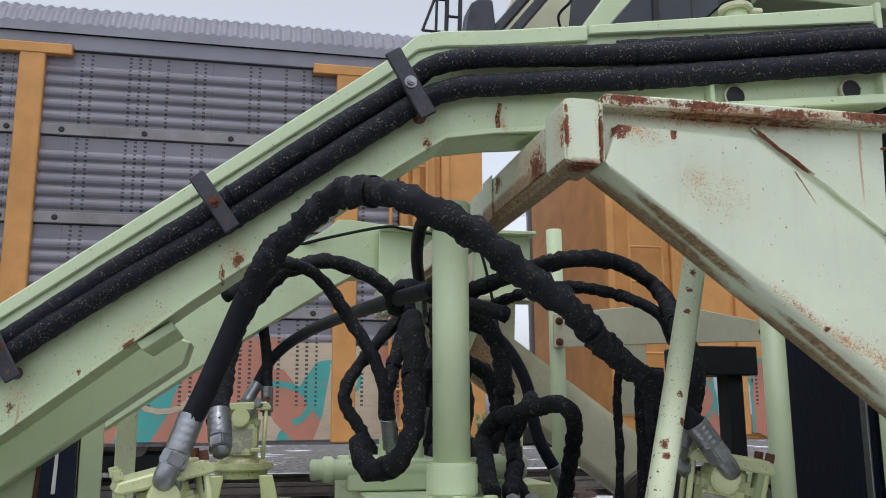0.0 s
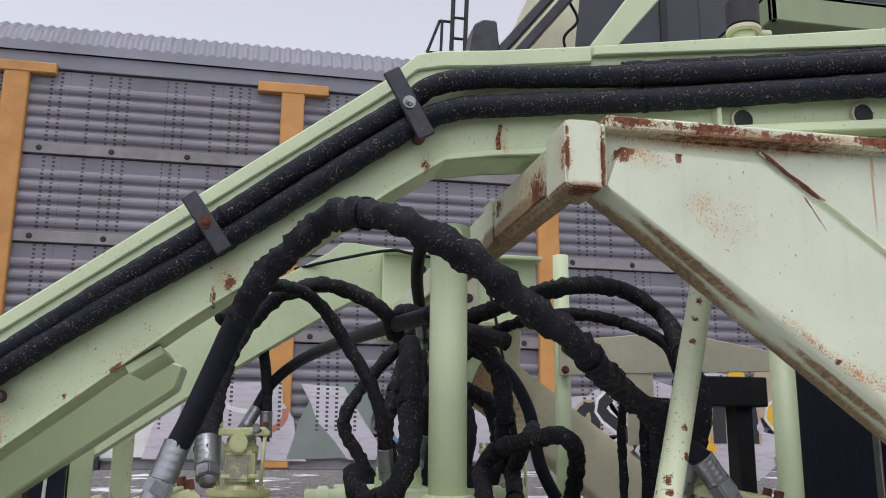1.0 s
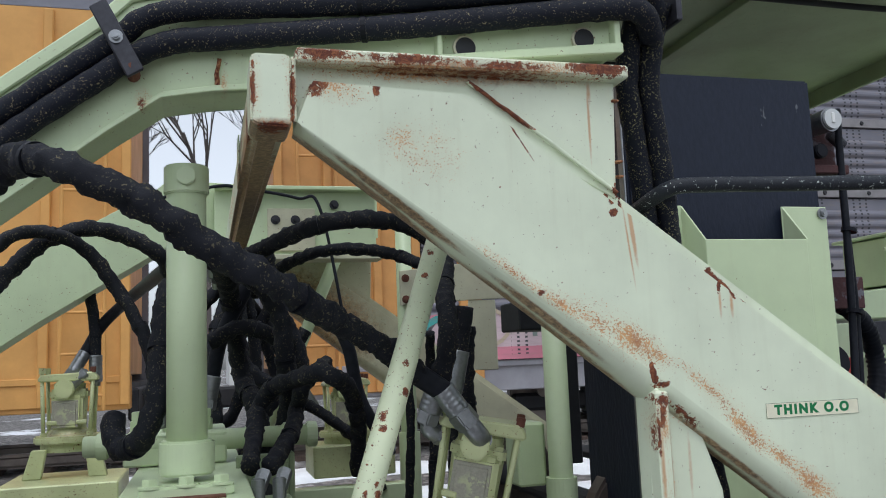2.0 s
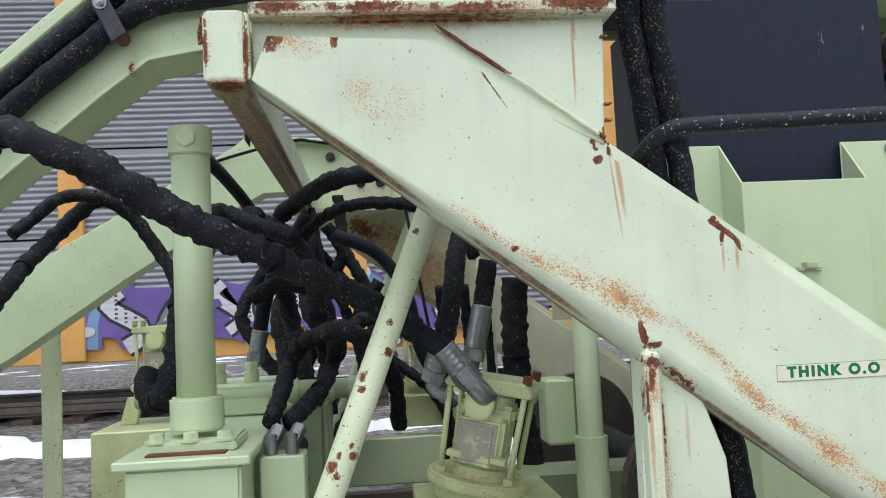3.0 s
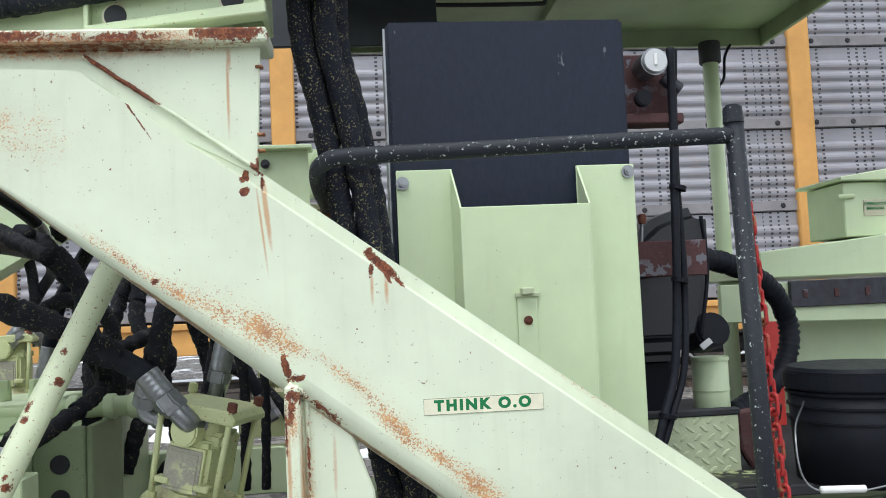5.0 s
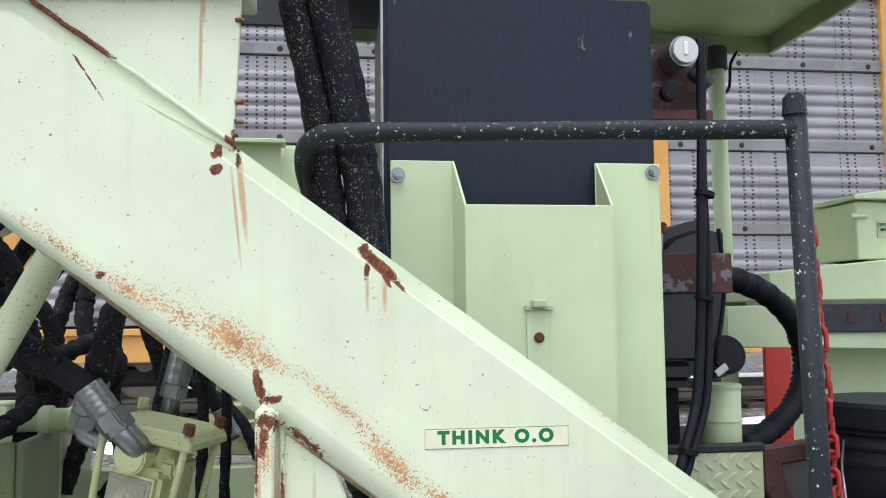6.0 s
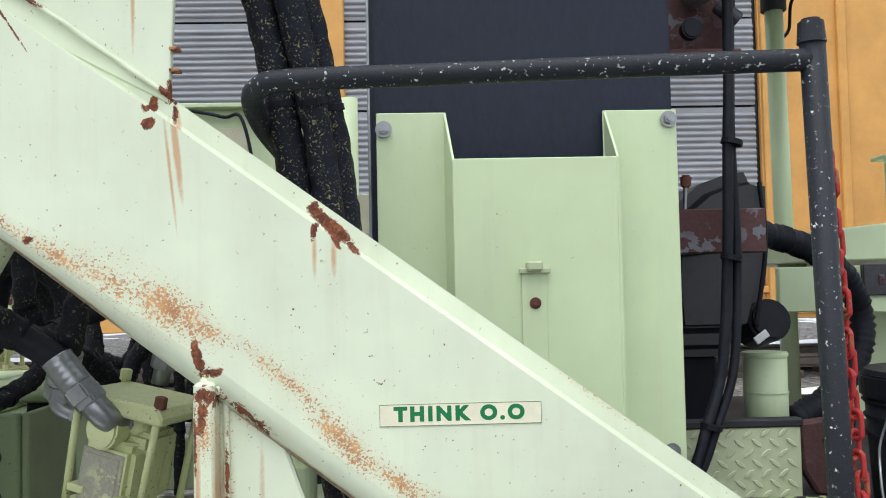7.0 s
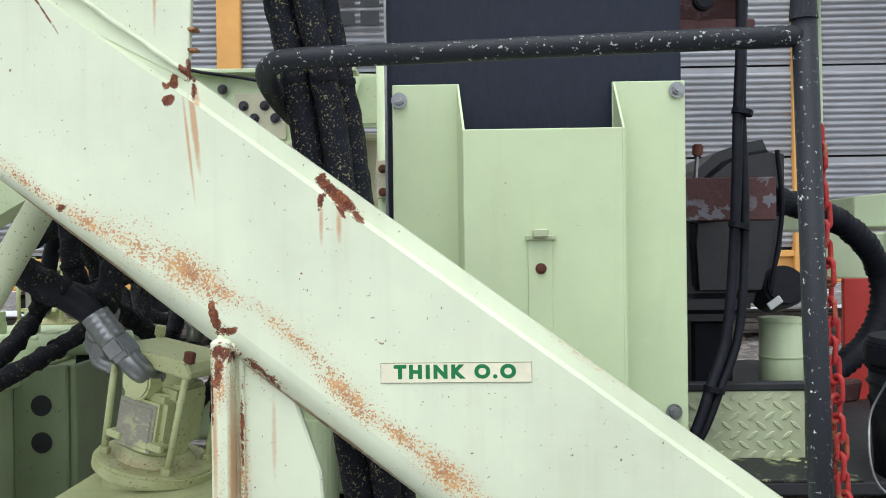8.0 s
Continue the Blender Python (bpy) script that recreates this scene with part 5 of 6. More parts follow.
# ---- pumps ----
def build_pump(x, y, z, turn, label, k=1.0, lean=0, tall=1.1):
    """A hydraulic vibration motor: round foot flange, ribbed body, top clamp plate on tie rods, elbow fitting."""
    p = thing("hydraulic_motor", (0, 0, 0), label, "hydraulic motor", "hydraulic motors")
    p.matrix_basis = pose(x, y, z, 0, lean, turn) @ Matrix.Scale(1, 4)
    p.scale = (k, k, k)

    def bit(name, bm, mat, lab="", smooth=False):
        for v in bm.verts:
            v.co.z *= tall
        o = part(name, bm, mat, p, lab, smooth)
        o.matrix_parent_inverse = Matrix()
        return o

    bit("foot_flange", joined(rod((0, 0, 0), (0, 0, 0.028), 0.136, n=44, r=0.006), rod((0, 0, -0.03), (0, 0, 0.0), 0.11, n=36)), M_RIG)
    body = bit("body", joined(rod((0, 0, 0.028), (0, 0, 0.05), 0.09, 0.07, 32), rod((0, 0, 0.05), (0, 0, 0.18), 0.066, 0.072, 32), box((-0.06, -0.078, 0.06), (0.06, 0.078, 0.175), 0.012, 2), box((-0.075, -0.05, 0.16), (0.075, 0.05, 0.2), 0.01, 2), rod((0, 0, 0.19), (0, 0, 0.225), 0.062, n=32, r=0.006)), M_RIG, "yellow-green cast housing", False)
    bit("cover_plate", joined(box((-0.05, -0.084, 0.066), (0.035, -0.077, 0.15), 0.004), box((-0.058, -0.081, 0.058), (0.043, -0.076, 0.158), 0.004)), M_WORN, "worn grey cover plate")
    bit("port_boss", rod((-0.01, -0.05, 0.2), (-0.01, -0.1, 0.2), 0.038, n=24, r=0.005), M_RIG)
    bit("clamp_plate", slab([(-0.115, 0.235), (-0.1, 0.255), (0.1, 0.262), (0.12, 0.24), (0.115, 0.228), (-0.1, 0.228)], -0.085, 0.085, 0.005), M_RIG)
    for sx, sy in ((-1, -1), (1, -1), (1, 1), (-1, 1)):
        bit("tie_rod", rod((sx * 0.088, sy * 0.07, 0.02), (sx * 0.098, sy * 0.07, 0.26), 0.008, n=12), M_RIG, smooth=True)
        bit("tie_nut", hexnut((sx * 0.098, sy * 0.07, 0.258), (0, 0, 1), 0.013, 0.022), M_RUST if sx > 0 else M_RIG)
        bit("foot_nut", hexnut((sx * 0.087, sy * 0.07, 0.028), (0, 0, 1), 0.014, 0.014), M_RIG)
    for a in (20, 160):
        bit("side_lug", box((0.06 * math.cos(radians(a)) - 0.02, -0.09, 0.07), (0.06 * math.cos(radians(a)) + 0.02, -0.06, 0.085), 0.003), M_RIG)
    return p


build_pump(1.222, 2.27, 1.22, -20, "oily yellow-green hydraulic motor with clamp plate and tie rods", 1.0, 12)
build_pump(-0.17, 2.28, 1.205, 12, "oily yellow-green hydraulic motor below a large hose", 1.0, -12)
build_pump(-0.06, 4.42, 1.35, 0, "yellow-green hydraulic motor on the far side", 1.12)
build_pump(1.235, 4.42, 1.3, 0, "yellow-green hydraulic motor on the far side", 1.0)


def elbow(at, d0, d1, r, label):
    e = thing("elbow_fitting", at, label, "pipe fitting", "elbow fittings")
    a, d0, d1 = Vector(at), Vector(d0).normalized(), Vector(d1).normalized()
    part("bend", tube([a + d0 * r * 2.4, a + d0 * r * 1.1, a + (d0 + d1) * r * 0.25, a + d1 * r * 1.1, a + d1 * r * 2.4], r, 16, 0, 0.05, 0.004), M_STEEL, e, smooth=True)
    part("nut_upper", hexnut(a + d0 * r * 1.6, d0, r * 1.3, r * 1.2), M_STEEL, e)
    part("nut_lower", hexnut(a + d1 * r * 1.3, d1, r * 1.3, r * 0.9), M_STEEL, e)
    return e


elbow((1.238, 2.16, 1.455), (-0.5, 0, 0.62), (0.25, 0.9, -0.05), 0.027, "grey zinc elbow fitting on a hydraulic motor")
elbow((-0.212, 2.17, 1.458), (0.4, 0.1, 0.8), (0.3, 0.9, -0.1), 0.026, "grey zinc elbow fitting on a hydraulic motor")
elbow((1.112, 2.23, 1.475), (0.15, 0, 1), (0.8, 0.2, -0.3), 0.021, "grey zinc elbow fitting on a hydraulic motor")
elbow((-0.02, 4.35, 1.63), (0.6, -0.2, 0.6), (-0.6, 0.2, -0.5), 0.022, "grey zinc elbow fitting on a hydraulic motor")

# valve manifold behind the cylinder
vm = thing("valve_manifold", (0.45, 3.1, 1.36), "pale green valve manifold with ports and fittings", "valve block")
part("block", box((0.3, 2.95, 1.36), (0.62, 3.35, 1.46), 0.006), M_GREEN, vm)
for x in (0.34, 0.44, 0.55):
    part("port", joined(rod((x, 3.05, 1.46), (x, 3.05, 1.5), 0.026, n=20, r=0.003), hexnut((x, 3.05, 1.5), (0, 0, 1), 0.024, 0.03)), M_GREEN, vm)
part("cross_pipe", rod((0.18, 2.98, 1.43), (0.9, 2.98, 1.43), 0.034, n=24, r=0.004), M_GREEN, vm, smooth=True)
for x in (0.22, 0.68, 0.8, 0.88):
    part("pipe_union", rod((x, 2.98, 1.43), (x + 0.035, 2.98, 1.43), 0.043, n=20, r=0.004), M_GREEN, vm)
pv = thing("port_block", (0.72, 2.35, 1.0), "small pale green port block with two elbow plugs", "valve block")
part("block", box((0.66, 2.32, 1.12), (0.775, 2.44, 1.315), 0.004), M_GREEN, pv)
for x in (0.685, 0.74):
    part("plug", joined(rod((x, 2.36, 1.315), (x, 2.36, 1.37), 0.018, n=16, r=0.003), hexnut((x, 2.36, 1.34), (0.25, 0.5, 0.5), 0.021, 0.06)), M_STEEL, pv)

# pump-bay frame below
fr = thing("motor_bench", (1.0, 3.0, 1.0), "green welded bench with bolt holes carrying the motors", "bench")
# front rail and side plates: shade under the machine put into a darker green
part("front_rail", box((0.66, 2.42, 0.86), (2.4, 2.5, 1.05), 0.005), M_CANOPY_BENCH_SHADE, fr)
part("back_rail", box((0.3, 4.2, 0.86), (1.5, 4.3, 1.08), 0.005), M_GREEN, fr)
part("side_plate", box((0.642, 2.75, 0.86), (0.8, 2.78, 1.394), 0.005), M_CANOPY_BENCH_SHADE, fr)
part("side_return", box((0.8, 2.765, 0.86), (0.82, 3.1, 1.394), 0.004), M_CANOPY_BENCH_SHADE, fr)
for z in (1.175, 1.281):
    part("dark_hole", rod((0.726, 2.747, z), (0.726, 2.752, z), 0.03, n=20), M_UNDER, fr)
part("left_table", box((-0.36, 2.1, 0.86), (0.0, 2.5, 1.175), 0.006), M_RIG, fr)
part("far_table", box((-0.3, 4.05, 0.85), (0.19, 4.6, 1.2), 0.006), M_RIG, fr)
for x0, x1 in ((-0.24, -0.16), (0.04, 0.12)):
    part("table_leg", slab([(x0, 1.2), (x1, 1.2), (x1 * 0.8 - 0.01, 1.33), (x0 * 0.8 - 0.01, 1.33)], 4.3, 4.34, 0.004), M_RIG, fr)
part("far_table_right", box((1.05, 4.25, 1.12), (1.45, 4.6, 1.27), 0.006), M_RIG, fr)
part("side_cover", box((1.46, 2.5, 1.27), (1.55, 2.62, 1.46), 0.008), M_GREEN, fr)
part("near_table", box((1.06, 2.1, 1.09), (1.42, 2.45, 1.2), 0.006), M_RIG, fr)

# hydraulic hoses
hose("wrapped_hose", H1[4:19], 0.03, "thick black hose wound with a dusty sleeve, arching over the machine", M_SLEEVE, 0.011, turn=0.05, seed=1)
hose("hydraulic_hose", H1[17:], 0.0285, "smooth end of a thick black hose with a steel fitting", M_RUBBER, ends=(None, 0.06))
hose("hydraulic_hose", H1[:5] + [(H1[5][0], H1[5][1] + 0.005, H1[5][2])], 0.0285, "thick smooth black hose rising from a motor", M_RUBBER, ends=(0.08, None))
for name, pts, r, w, lab, e in (
        ("wrapped_hose", H2, 0.025, 0.006, "black hose wound with a dusty sleeve, arching down to a motor", (None, 0.07)),
        ("wrapped_hose", H3, 0.02, 0.005, "black hose wound with a dusty sleeve", (None, 0.06)),
        ("hydraulic_hose", H4, 0.027, 0, "smooth black hydraulic hose looping to a far motor", (0.09, None)),
        ("hydraulic_hose", H5, 0.026, 0.003, "black hydraulic hose dropping to a far motor", (None, 0.08)),
        ("wrapped_hose", H7, 0.031, 0.007, "thick wrapped black hose looping under a valve", (None, None)),
        ("hydraulic_hose", H8, 0.021, 0, "black hydraulic hose beside the cylinder", (None, 0.09)),
        ("wrapped_hose", H9, 0.026, 0.006, "black hose wound with a dusty sleeve, arching down to a motor", (None, 0.06)),
        ("wrapped_hose", H10, 0.018, 0.005, "thin black hose wound with a dusty sleeve", (None, None)),
        ("wrapped_hose", H11, 0.025, 0.007, "black wrapped hose rising from a port block in a low loop", (None, None)),
        ("wrapped_hose", H12, 0.025, 0.007, "black wrapped hose rising from a port block", (None, None)),
        ("hydraulic_hose", H13, 0.027, 0.003, "black hose with a long grey crimped collar", (None, 0.11)),
        ("wrapped_hose", H15, 0.048, 0.008, "bundle of black hoses hanging behind the beam", (None, None)),
        ("hydraulic_hose", H16, 0.027, 0, "smooth black hose curving down across the machine", (None, 0.09)),
        ("hydraulic_hose", H17, 0.027, 0, "smooth black hose ending in a grey collar", (None, 0.09)),
        ("wrapped_hose", H18, 0.033, 0.008, "thick black wrapped hose falling from a junction", (None, None)),
        ("wrapped_hose", K1, 0.026, 0.006, "black wrapped hose tangled among others", (None, None)),
        ("wrapped_hose", K2, 0.029, 0.006, "black wrapped hose tangled among others", (None, None)),
        ("wrapped_hose", K4, 0.025, 0.006, "black wrapped hose tangled among others", (None, None)),
        ("wrapped_hose", K6, 0.027, 0.006, "black wrapped hose tangled among others", (None, None)),
        ("wrapped_hose", K10, 0.030, 0.006, "black wrapped hose tangled among others", (None, None)),
        ("wrapped_hose", N1, 0.034, 0.008, "thick black wrapped hose falling from a junction", (None, None)),
        ("wrapped_hose", N2, 0.033, 0.008, "thick black wrapped hose falling from a junction", (None, None)),
        ("wrapped_hose", N5, 0.03, 0.008, "thick black wrapped hose falling from a junction", (None, None)),
        ("wrapped_hose", N6, 0.026, 0.007, "black wrapped hose in a low arch among others", (None, None)),
        ("hydraulic_hose", N7, 0.026, 0, "smooth black hose tangled among others", (None, 0.07)),
        ("wrapped_hose", N4, 0.028, 0.007, "black wrapped hose tangled among others", (None, None)),
        ("hydraulic_hose", H19, 0.027, 0, "smooth black hose tangled among others", (None, 0.07))):
    hose(name, pts, r, lab, M_SLEEVE if w else M_RUBBER, w, ends=e, seed=len(lab) + r * 100)
for k, (dx, dy, r) in enumerate(((-0.035, 0.0, 0.028), (0.02, -0.01, 0.027), (0.045, 0.045, 0.026))):
    hose("drop_hose", [(x + dx, y + dy, z) for x, y, z in BUN], r, "thick black hose specked with pale lichen hanging in a bundle", M_DROP, 0.003, seed=k)
ht = thing("hose_bracket", (1.65, 1.82, 2.5), "dark steel bracket holding a bend of hoses", "bracket")
part("plate", box((1.645, 1.74, 2.44), (1.66, 1.9, 2.57), 0.004), M_DARKSTEEL, ht)
part("arm", box((1.49, 1.84, 2.5), (1.65, 1.86, 2.53), 0.003), M_DARKSTEEL, ht)


# ---- guard panel and black tank ----
pn = thing("guard_panel", (2.1, 2.25, 1.2), "folded pale green sheet-metal guard panel with a notched top", "guard panel")
PY = 2.26
part("left_flange", box((1.78, PY, 1.1), (1.93, PY + 0.006, 2.088), 0.002), M_GREEN, pn)
part("right_flange", box((2.275, PY, 1.1), (2.438, PY + 0.006, 2.088), 0.002), M_GREEN, pn)
part("bulge_front", slab([(1.938, 1.1), (2.28, 1.1), (2.28, 1.972), (1.938, 1.972)], PY - 0.1, PY - 0.094, 0.002), M_GREEN, pn)
for xa, xb in ((1.926, 1.938), (2.277, 2.28)):
    bm = bmesh.new()
    pts = [(xa, PY + 0.003, 1.1), (xb, PY - 0.098, 1.1), (xb, PY - 0.098, 1.972), (xa, PY + 0.003, 2.088)]
    w = 0.005
    f = [bm.verts.new(q) for q in pts]
    g = [bm.verts.new((q[0] + w, q[1], q[2])) for q in pts]
    bm.faces.new(f)
    bm.faces.new(g[::-1])
    for i in range(4):
        bm.faces.new((f[i], g[i], g[(i + 1) % 4], f[(i + 1) % 4]))
    part("bulge_side", bm, M_GREEN, pn)
for x, z in ((1.796, 2.052), (2.419, 2.066), (2.405, 1.345)):
    part("washer", rod((x, PY + 0.001, z), (x, PY - 0.003, z), 0.0165, n=20), M_STEEL, pn)
    bolt("bolt", (x, PY - 0.004, z), 0.012, pn)
part("latch_plate", box((2.075, PY - 0.106, 1.4), (2.127, PY - 0.1, 1.735), 0.001), M_GREEN, pn)
part("latch_hook", joined(box((2.07, PY - 0.114, 1.732), (2.134, PY - 0.1, 1.744), 0.002), box((2.084, PY - 0.13, 1.738), (2.116, PY - 0.1, 1.757), 0.003)), M_TREAD, pn, "bent pale hook")
bolt("latch_screw", (2.102, PY - 0.107, 1.672), 0.008, pn, M_RUST)
bk = thing("black_tank", (2.1, 2.45, 1.2), "tall black painted steel tank with scratches behind the guard panel", "tank")
part("shell", box((1.768, PY + 0.02, 1.0), (2.436, PY + 0.42, 2.505), 0.008, 2), M_BLACKBOX, bk)
part("side_seam", box((1.76, PY + 0.03, 1.0), (1.768, PY + 0.06, 2.49), 0.002), M_STEEL, bk, "bare steel edge strip")

# ---- hand rail with chain ----
hr = thing("hand_rail", (2.5, 1.77, 1.0), "black pipe hand rail with chipped paint", "hand rail")
part("bar", tube([(1.60, 2.12, 1.98), (1.59, 1.95, 2.0), (1.592, 1.83, 2.022), (1.61, 1.785, 2.036), (1.66, 1.772, 2.045), (1.9, 1.77, 2.051), (2.2, 1.77, 2.06), (2.51, 1.77, 2.068)], 0.0185, 20), M_RAILING, hr, smooth=True)
part("post", rod((2.513, 1.77, 2.115), (2.548, 1.77, 0.7), 0.0205, n=28), M_RAILING, hr, smooth=True)
part("post_cap", joined(rod((2.5125, 1.77, 2.09), (2.512, 1.77, 2.135), 0.0235, 0.02, n=28, r=0.005)), M_RAILING, hr, smooth=False)
part("rail_foot", rod((1.60, 2.12, 1.985), (1.60, 2.18, 1.9), 0.019, n=20), M_RUST, hr, "rusty bracket end", True)
ch = thing("safety_chain", (2.55, 1.77, 2.0), "red painted steel chain with worn links hanging by a rail", "chain")
z, k = 1.9, 0
while z > 0.85:
    ring = [(0.0105 * math.cos(a), 0, 0.0125 * (1 if math.sin(a) > 0 else -1) + 0.0105 * math.sin(a)) for a in [2 * math.pi * (i + 0.5) / 16 for i in range(17)]]
    bm = tube(ring, 0.0045, 8, 0, 0.05, 0.006, ends=False)
    bmesh.ops.transform(bm, matrix=pose(2.541 + 0.062 * (1.9 - z) + 0.004 * math.sin(k * 2.1), 1.79, z, 0, 4 * math.sin(k), 90 * (k % 2) + 20), verts=bm.verts)
    part("link", bm, M_RED, ch, smooth=True)
    z -= 0.033
    k += 1

# ---- operator's place ----
cp = thing("canopy", (2.4, 3.1, 2.86), "dark green painted sheet-metal canopy with a folded edge", "canopy")
part("sheet", box((1.5, 2.25, 2.965), (3.62, 3.86, 2.98), 0.003), M_CANOPY_BENCH_SHADE, cp)
part("back_lip", box((1.5, 3.84, 2.885), (3.62, 3.86, 2.98), 0.003), M_CANOPY_BENCH_SHADE, cp)
part("right_lip", box((3.6, 2.25, 2.885), (3.62, 3.86, 2.98), 0.003), M_CANOPY_BENCH_SHADE, cp)
part("left_lip", box((1.5, 2.25, 2.885), (1.52, 3.86, 2.98), 0.003), M_CANOPY_BENCH_SHADE, cp)
part("front_lip", box((1.5, 2.25, 2.885), (3.62, 2.27, 2.98), 0.003), M_CANOPY_BENCH_SHADE, cp)
part("rib", box((2.5, 2.27, 2.93), (2.56, 3.84, 2.966), 0.003), M_CANOPY_BENCH_SHADE, cp)
part("grab_bar", tube([(2.0, 3.3, 2.965), (2.0, 3.3, 2.92), (2.05, 3.3, 2.91), (2.4, 3.3, 2.91), (2.45, 3.3, 2.92), (2.45, 3.3, 2.965)], 0.009, 10), M_UNDER, cp, smooth=True)
part("lamp_lead", tube([(3.453, 3.845, 2.893), (3.42, 3.84, 2.83), (3.407, 3.835, 2.728), (3.374, 3.83, 2.695), (3.341, 3.825, 2.728), (3.335, 3.815, 2.8)], 0.007, 8), M_RUBBER, cp, "thin looping black wire", True)
part("conduit", tube([(1.53, 2.62, 2.94), (1.9, 2.62, 2.935), (2.4, 2.62, 2.94), (3.0, 2.62, 2.935), (3.58, 2.62, 2.94)], 0.012, 10), M_UNDER, cp, "dark cable conduit", True)
part("conduit_clip", box((1.98, 2.6, 2.915), (2.0, 2.64, 2.966), 0.003), M_STEEL, cp)
part("upper_panel", box((1.5, 2.69, 2.98), (3.6, 2.7, 3.3), 0.004), M_DUSK, cp)
uf = thing("roof_support", (1.2, 2.7, 2.6), "pale green diagonal roof brace before a dark panel", "roof brace")
part("brace", slab([(0.98, 2.82), (1.06, 2.82), (1.43, 3.26), (1.3, 3.26)], 2.6, 2.68, 0.004), M_GREEN, uf)
part("back_panel", box((1.02, 3.2, 2.72), (2.0, 3.22, 3.5), 0.004), M_DUSK, uf, "dark stained panel")
part("seam", box((1.6, 3.19, 2.68), (1.63, 3.2, 3.5), 0.003), M_UNDER, uf)
part("corner_plate", slab([(0.8, 2.7), (1.02, 2.7), (1.08, 3.2), (0.9, 3.2), (0.78, 2.92)], 2.76, 2.78, 0.003), M_FAR, uf, "rusty green corner plate")
part("tee_bracket", box((1.0, 2.66, 2.72), (1.03, 2.7, 2.93), 0.003), M_UNDER, uf)
part("wire", tube([(1.0, 2.65, 2.86), (0.97, 2.64, 2.95), (1.02, 2.64, 3.02), (1.0, 2.66, 3.1)], 0.005, 8), M_RUBBER, uf, smooth=True)
for dx in (0, 0.06):
    part("dark_strut", slab([(0.7 + dx, 2.84), (0.74 + dx, 2.84), (0.98 + dx, 3.14), (0.94 + dx, 3.14)], 2.58, 2.66, 0.004), M_DARKSTEEL, uf, "dark steel strut")
part("wedge_box", slab([(0.62, 2.8), (0.64, 2.93), (0.67, 2.95), (0.715, 2.95), (0.73, 2.8)], 2.56, 2.66, 0.006), M_DARKSTEEL, uf)
lf = thing("ladder_frame", (0.72, 3.2, 2.9), "small dark steel ladder on the roof of the machine", "ladder")
for x in (0.69, 0.745):
    part("rail", rod((x, 3.2, 2.9), (x + 0.02, 3.2, 3.5), 0.009, n=10), M_UNDER, lf)
for k in range(5):
    part("rung", rod((0.697 + 0.004 * k, 3.2, 3.1 + 0.09 * k), (0.75 + 0.004 * k, 3.2, 3.1 + 0.09 * k), 0.006, n=8), M_UNDER, lf)
for a, b in (((0.6, 3.12), (0.69, 3.12)), ((0.6, 3.12), (0.65, 3.26)), ((0.65, 3.26), (0.7, 3.26)), ((0.655, 3.12), (0.66, 3.26))):
    part("guard_bar", rod((a[0], 3.2, a[1]), (b[0], 3.2, b[1]), 0.006, n=8), M_UNDER, lf)

kn = thing("filler_neck", (1.215, 1.95, 2.6), "pale green capped filler neck on top of the boom", "filler neck")
part("neck", rod((1.215, 1.95, 2.6), (1.215, 1.95, 2.665), 0.03, n=20), M_GREEN, kn, smooth=True)
part("rim", joined(rod((1.215, 1.95, 2.66), (1.215, 1.95, 2.675), 0.044, n=20, r=0.003), box((1.245, 1.93, 2.657), (1.285, 1.96, 2.67), 0.003)), M_FAR, kn)
part("cap", rod((1.215, 1.95, 2.675), (1.215, 1.95, 2.75), 0.042, n=20, r=0.005), M_UNDER, kn)

rp = thing("canopy_post", (3.335, 3.8, 1.0), "pale green canopy post with a dark socket on top", "post")
part("pipe", rod((3.35, 3.8, 0.9), (3.33, 3.8, 2.89), 0.036, n=24), M_GREEN, rp, smooth=True)
part("socket", rod((3.33, 3.8, 2.79), (3.33, 3.8, 2.89), 0.05, n=24, r=0.004), M_UNDER, rp)
part("plate", box((3.28, 3.74, 1.66), (3.4, 3.76, 1.82), 0.004), M_GREEN, rp)
for z in (1.69, 1.79):
    bolt("bolt", (3.36, 3.74, z), 0.016, rp)

se = thing("operator_seat", (2.72, 2.85, 1.4), "black vinyl operator seat with a high back", "seat")
part("backrest", slab([(2.56, 1.55), (2.55, 1.72), (2.56, 1.84), (2.6, 1.93), (2.66, 1.98), (2.73, 2.005), (2.79, 2.015), (2.83, 2.01), (2.85, 1.97), (2.85, 1.85), (2.84, 1.7), (2.8, 1.55)], 2.75, 3.15, 0.045, 5), M_VINYL, se)
part("piping", tube([(2.815, 2.745, 1.98), (2.825, 2.742, 1.8), (2.79, 2.742, 1.58)], 0.007, 8), M_PLASTIC, se, smooth=True)
part("seam", tube([(2.57, 2.744, 1.78), (2.68, 2.742, 1.79), (2.82, 2.744, 1.8)], 0.005, 8), M_PLASTIC, se, smooth=True)
part("cushion", box((2.45, 2.75, 1.5), (2.75, 3.2, 1.6), 0.035, 3), M_VINYL, se)
part("pedestal", box((2.6, 2.85, 1.1), (2.72, 3.05, 1.5), 0.01), M_PLASTIC, se)
part("buckle_tag", box((2.768, 2.7, 1.545), (2.81, 2.705, 1.567), 0.002, 1, (0, -35, 0)), M_LENS, se, "pale tag on the seat belt")
part("recliner", rod((2.84, 2.76, 1.6), (2.84, 2.9, 1.57), 0.06, n=22, r=0.01), M_PLASTIC, se)
dp = thing("lever_plate", (2.58, 2.45, 1.78), "rusty dark red control plate with a lever", "control plate")
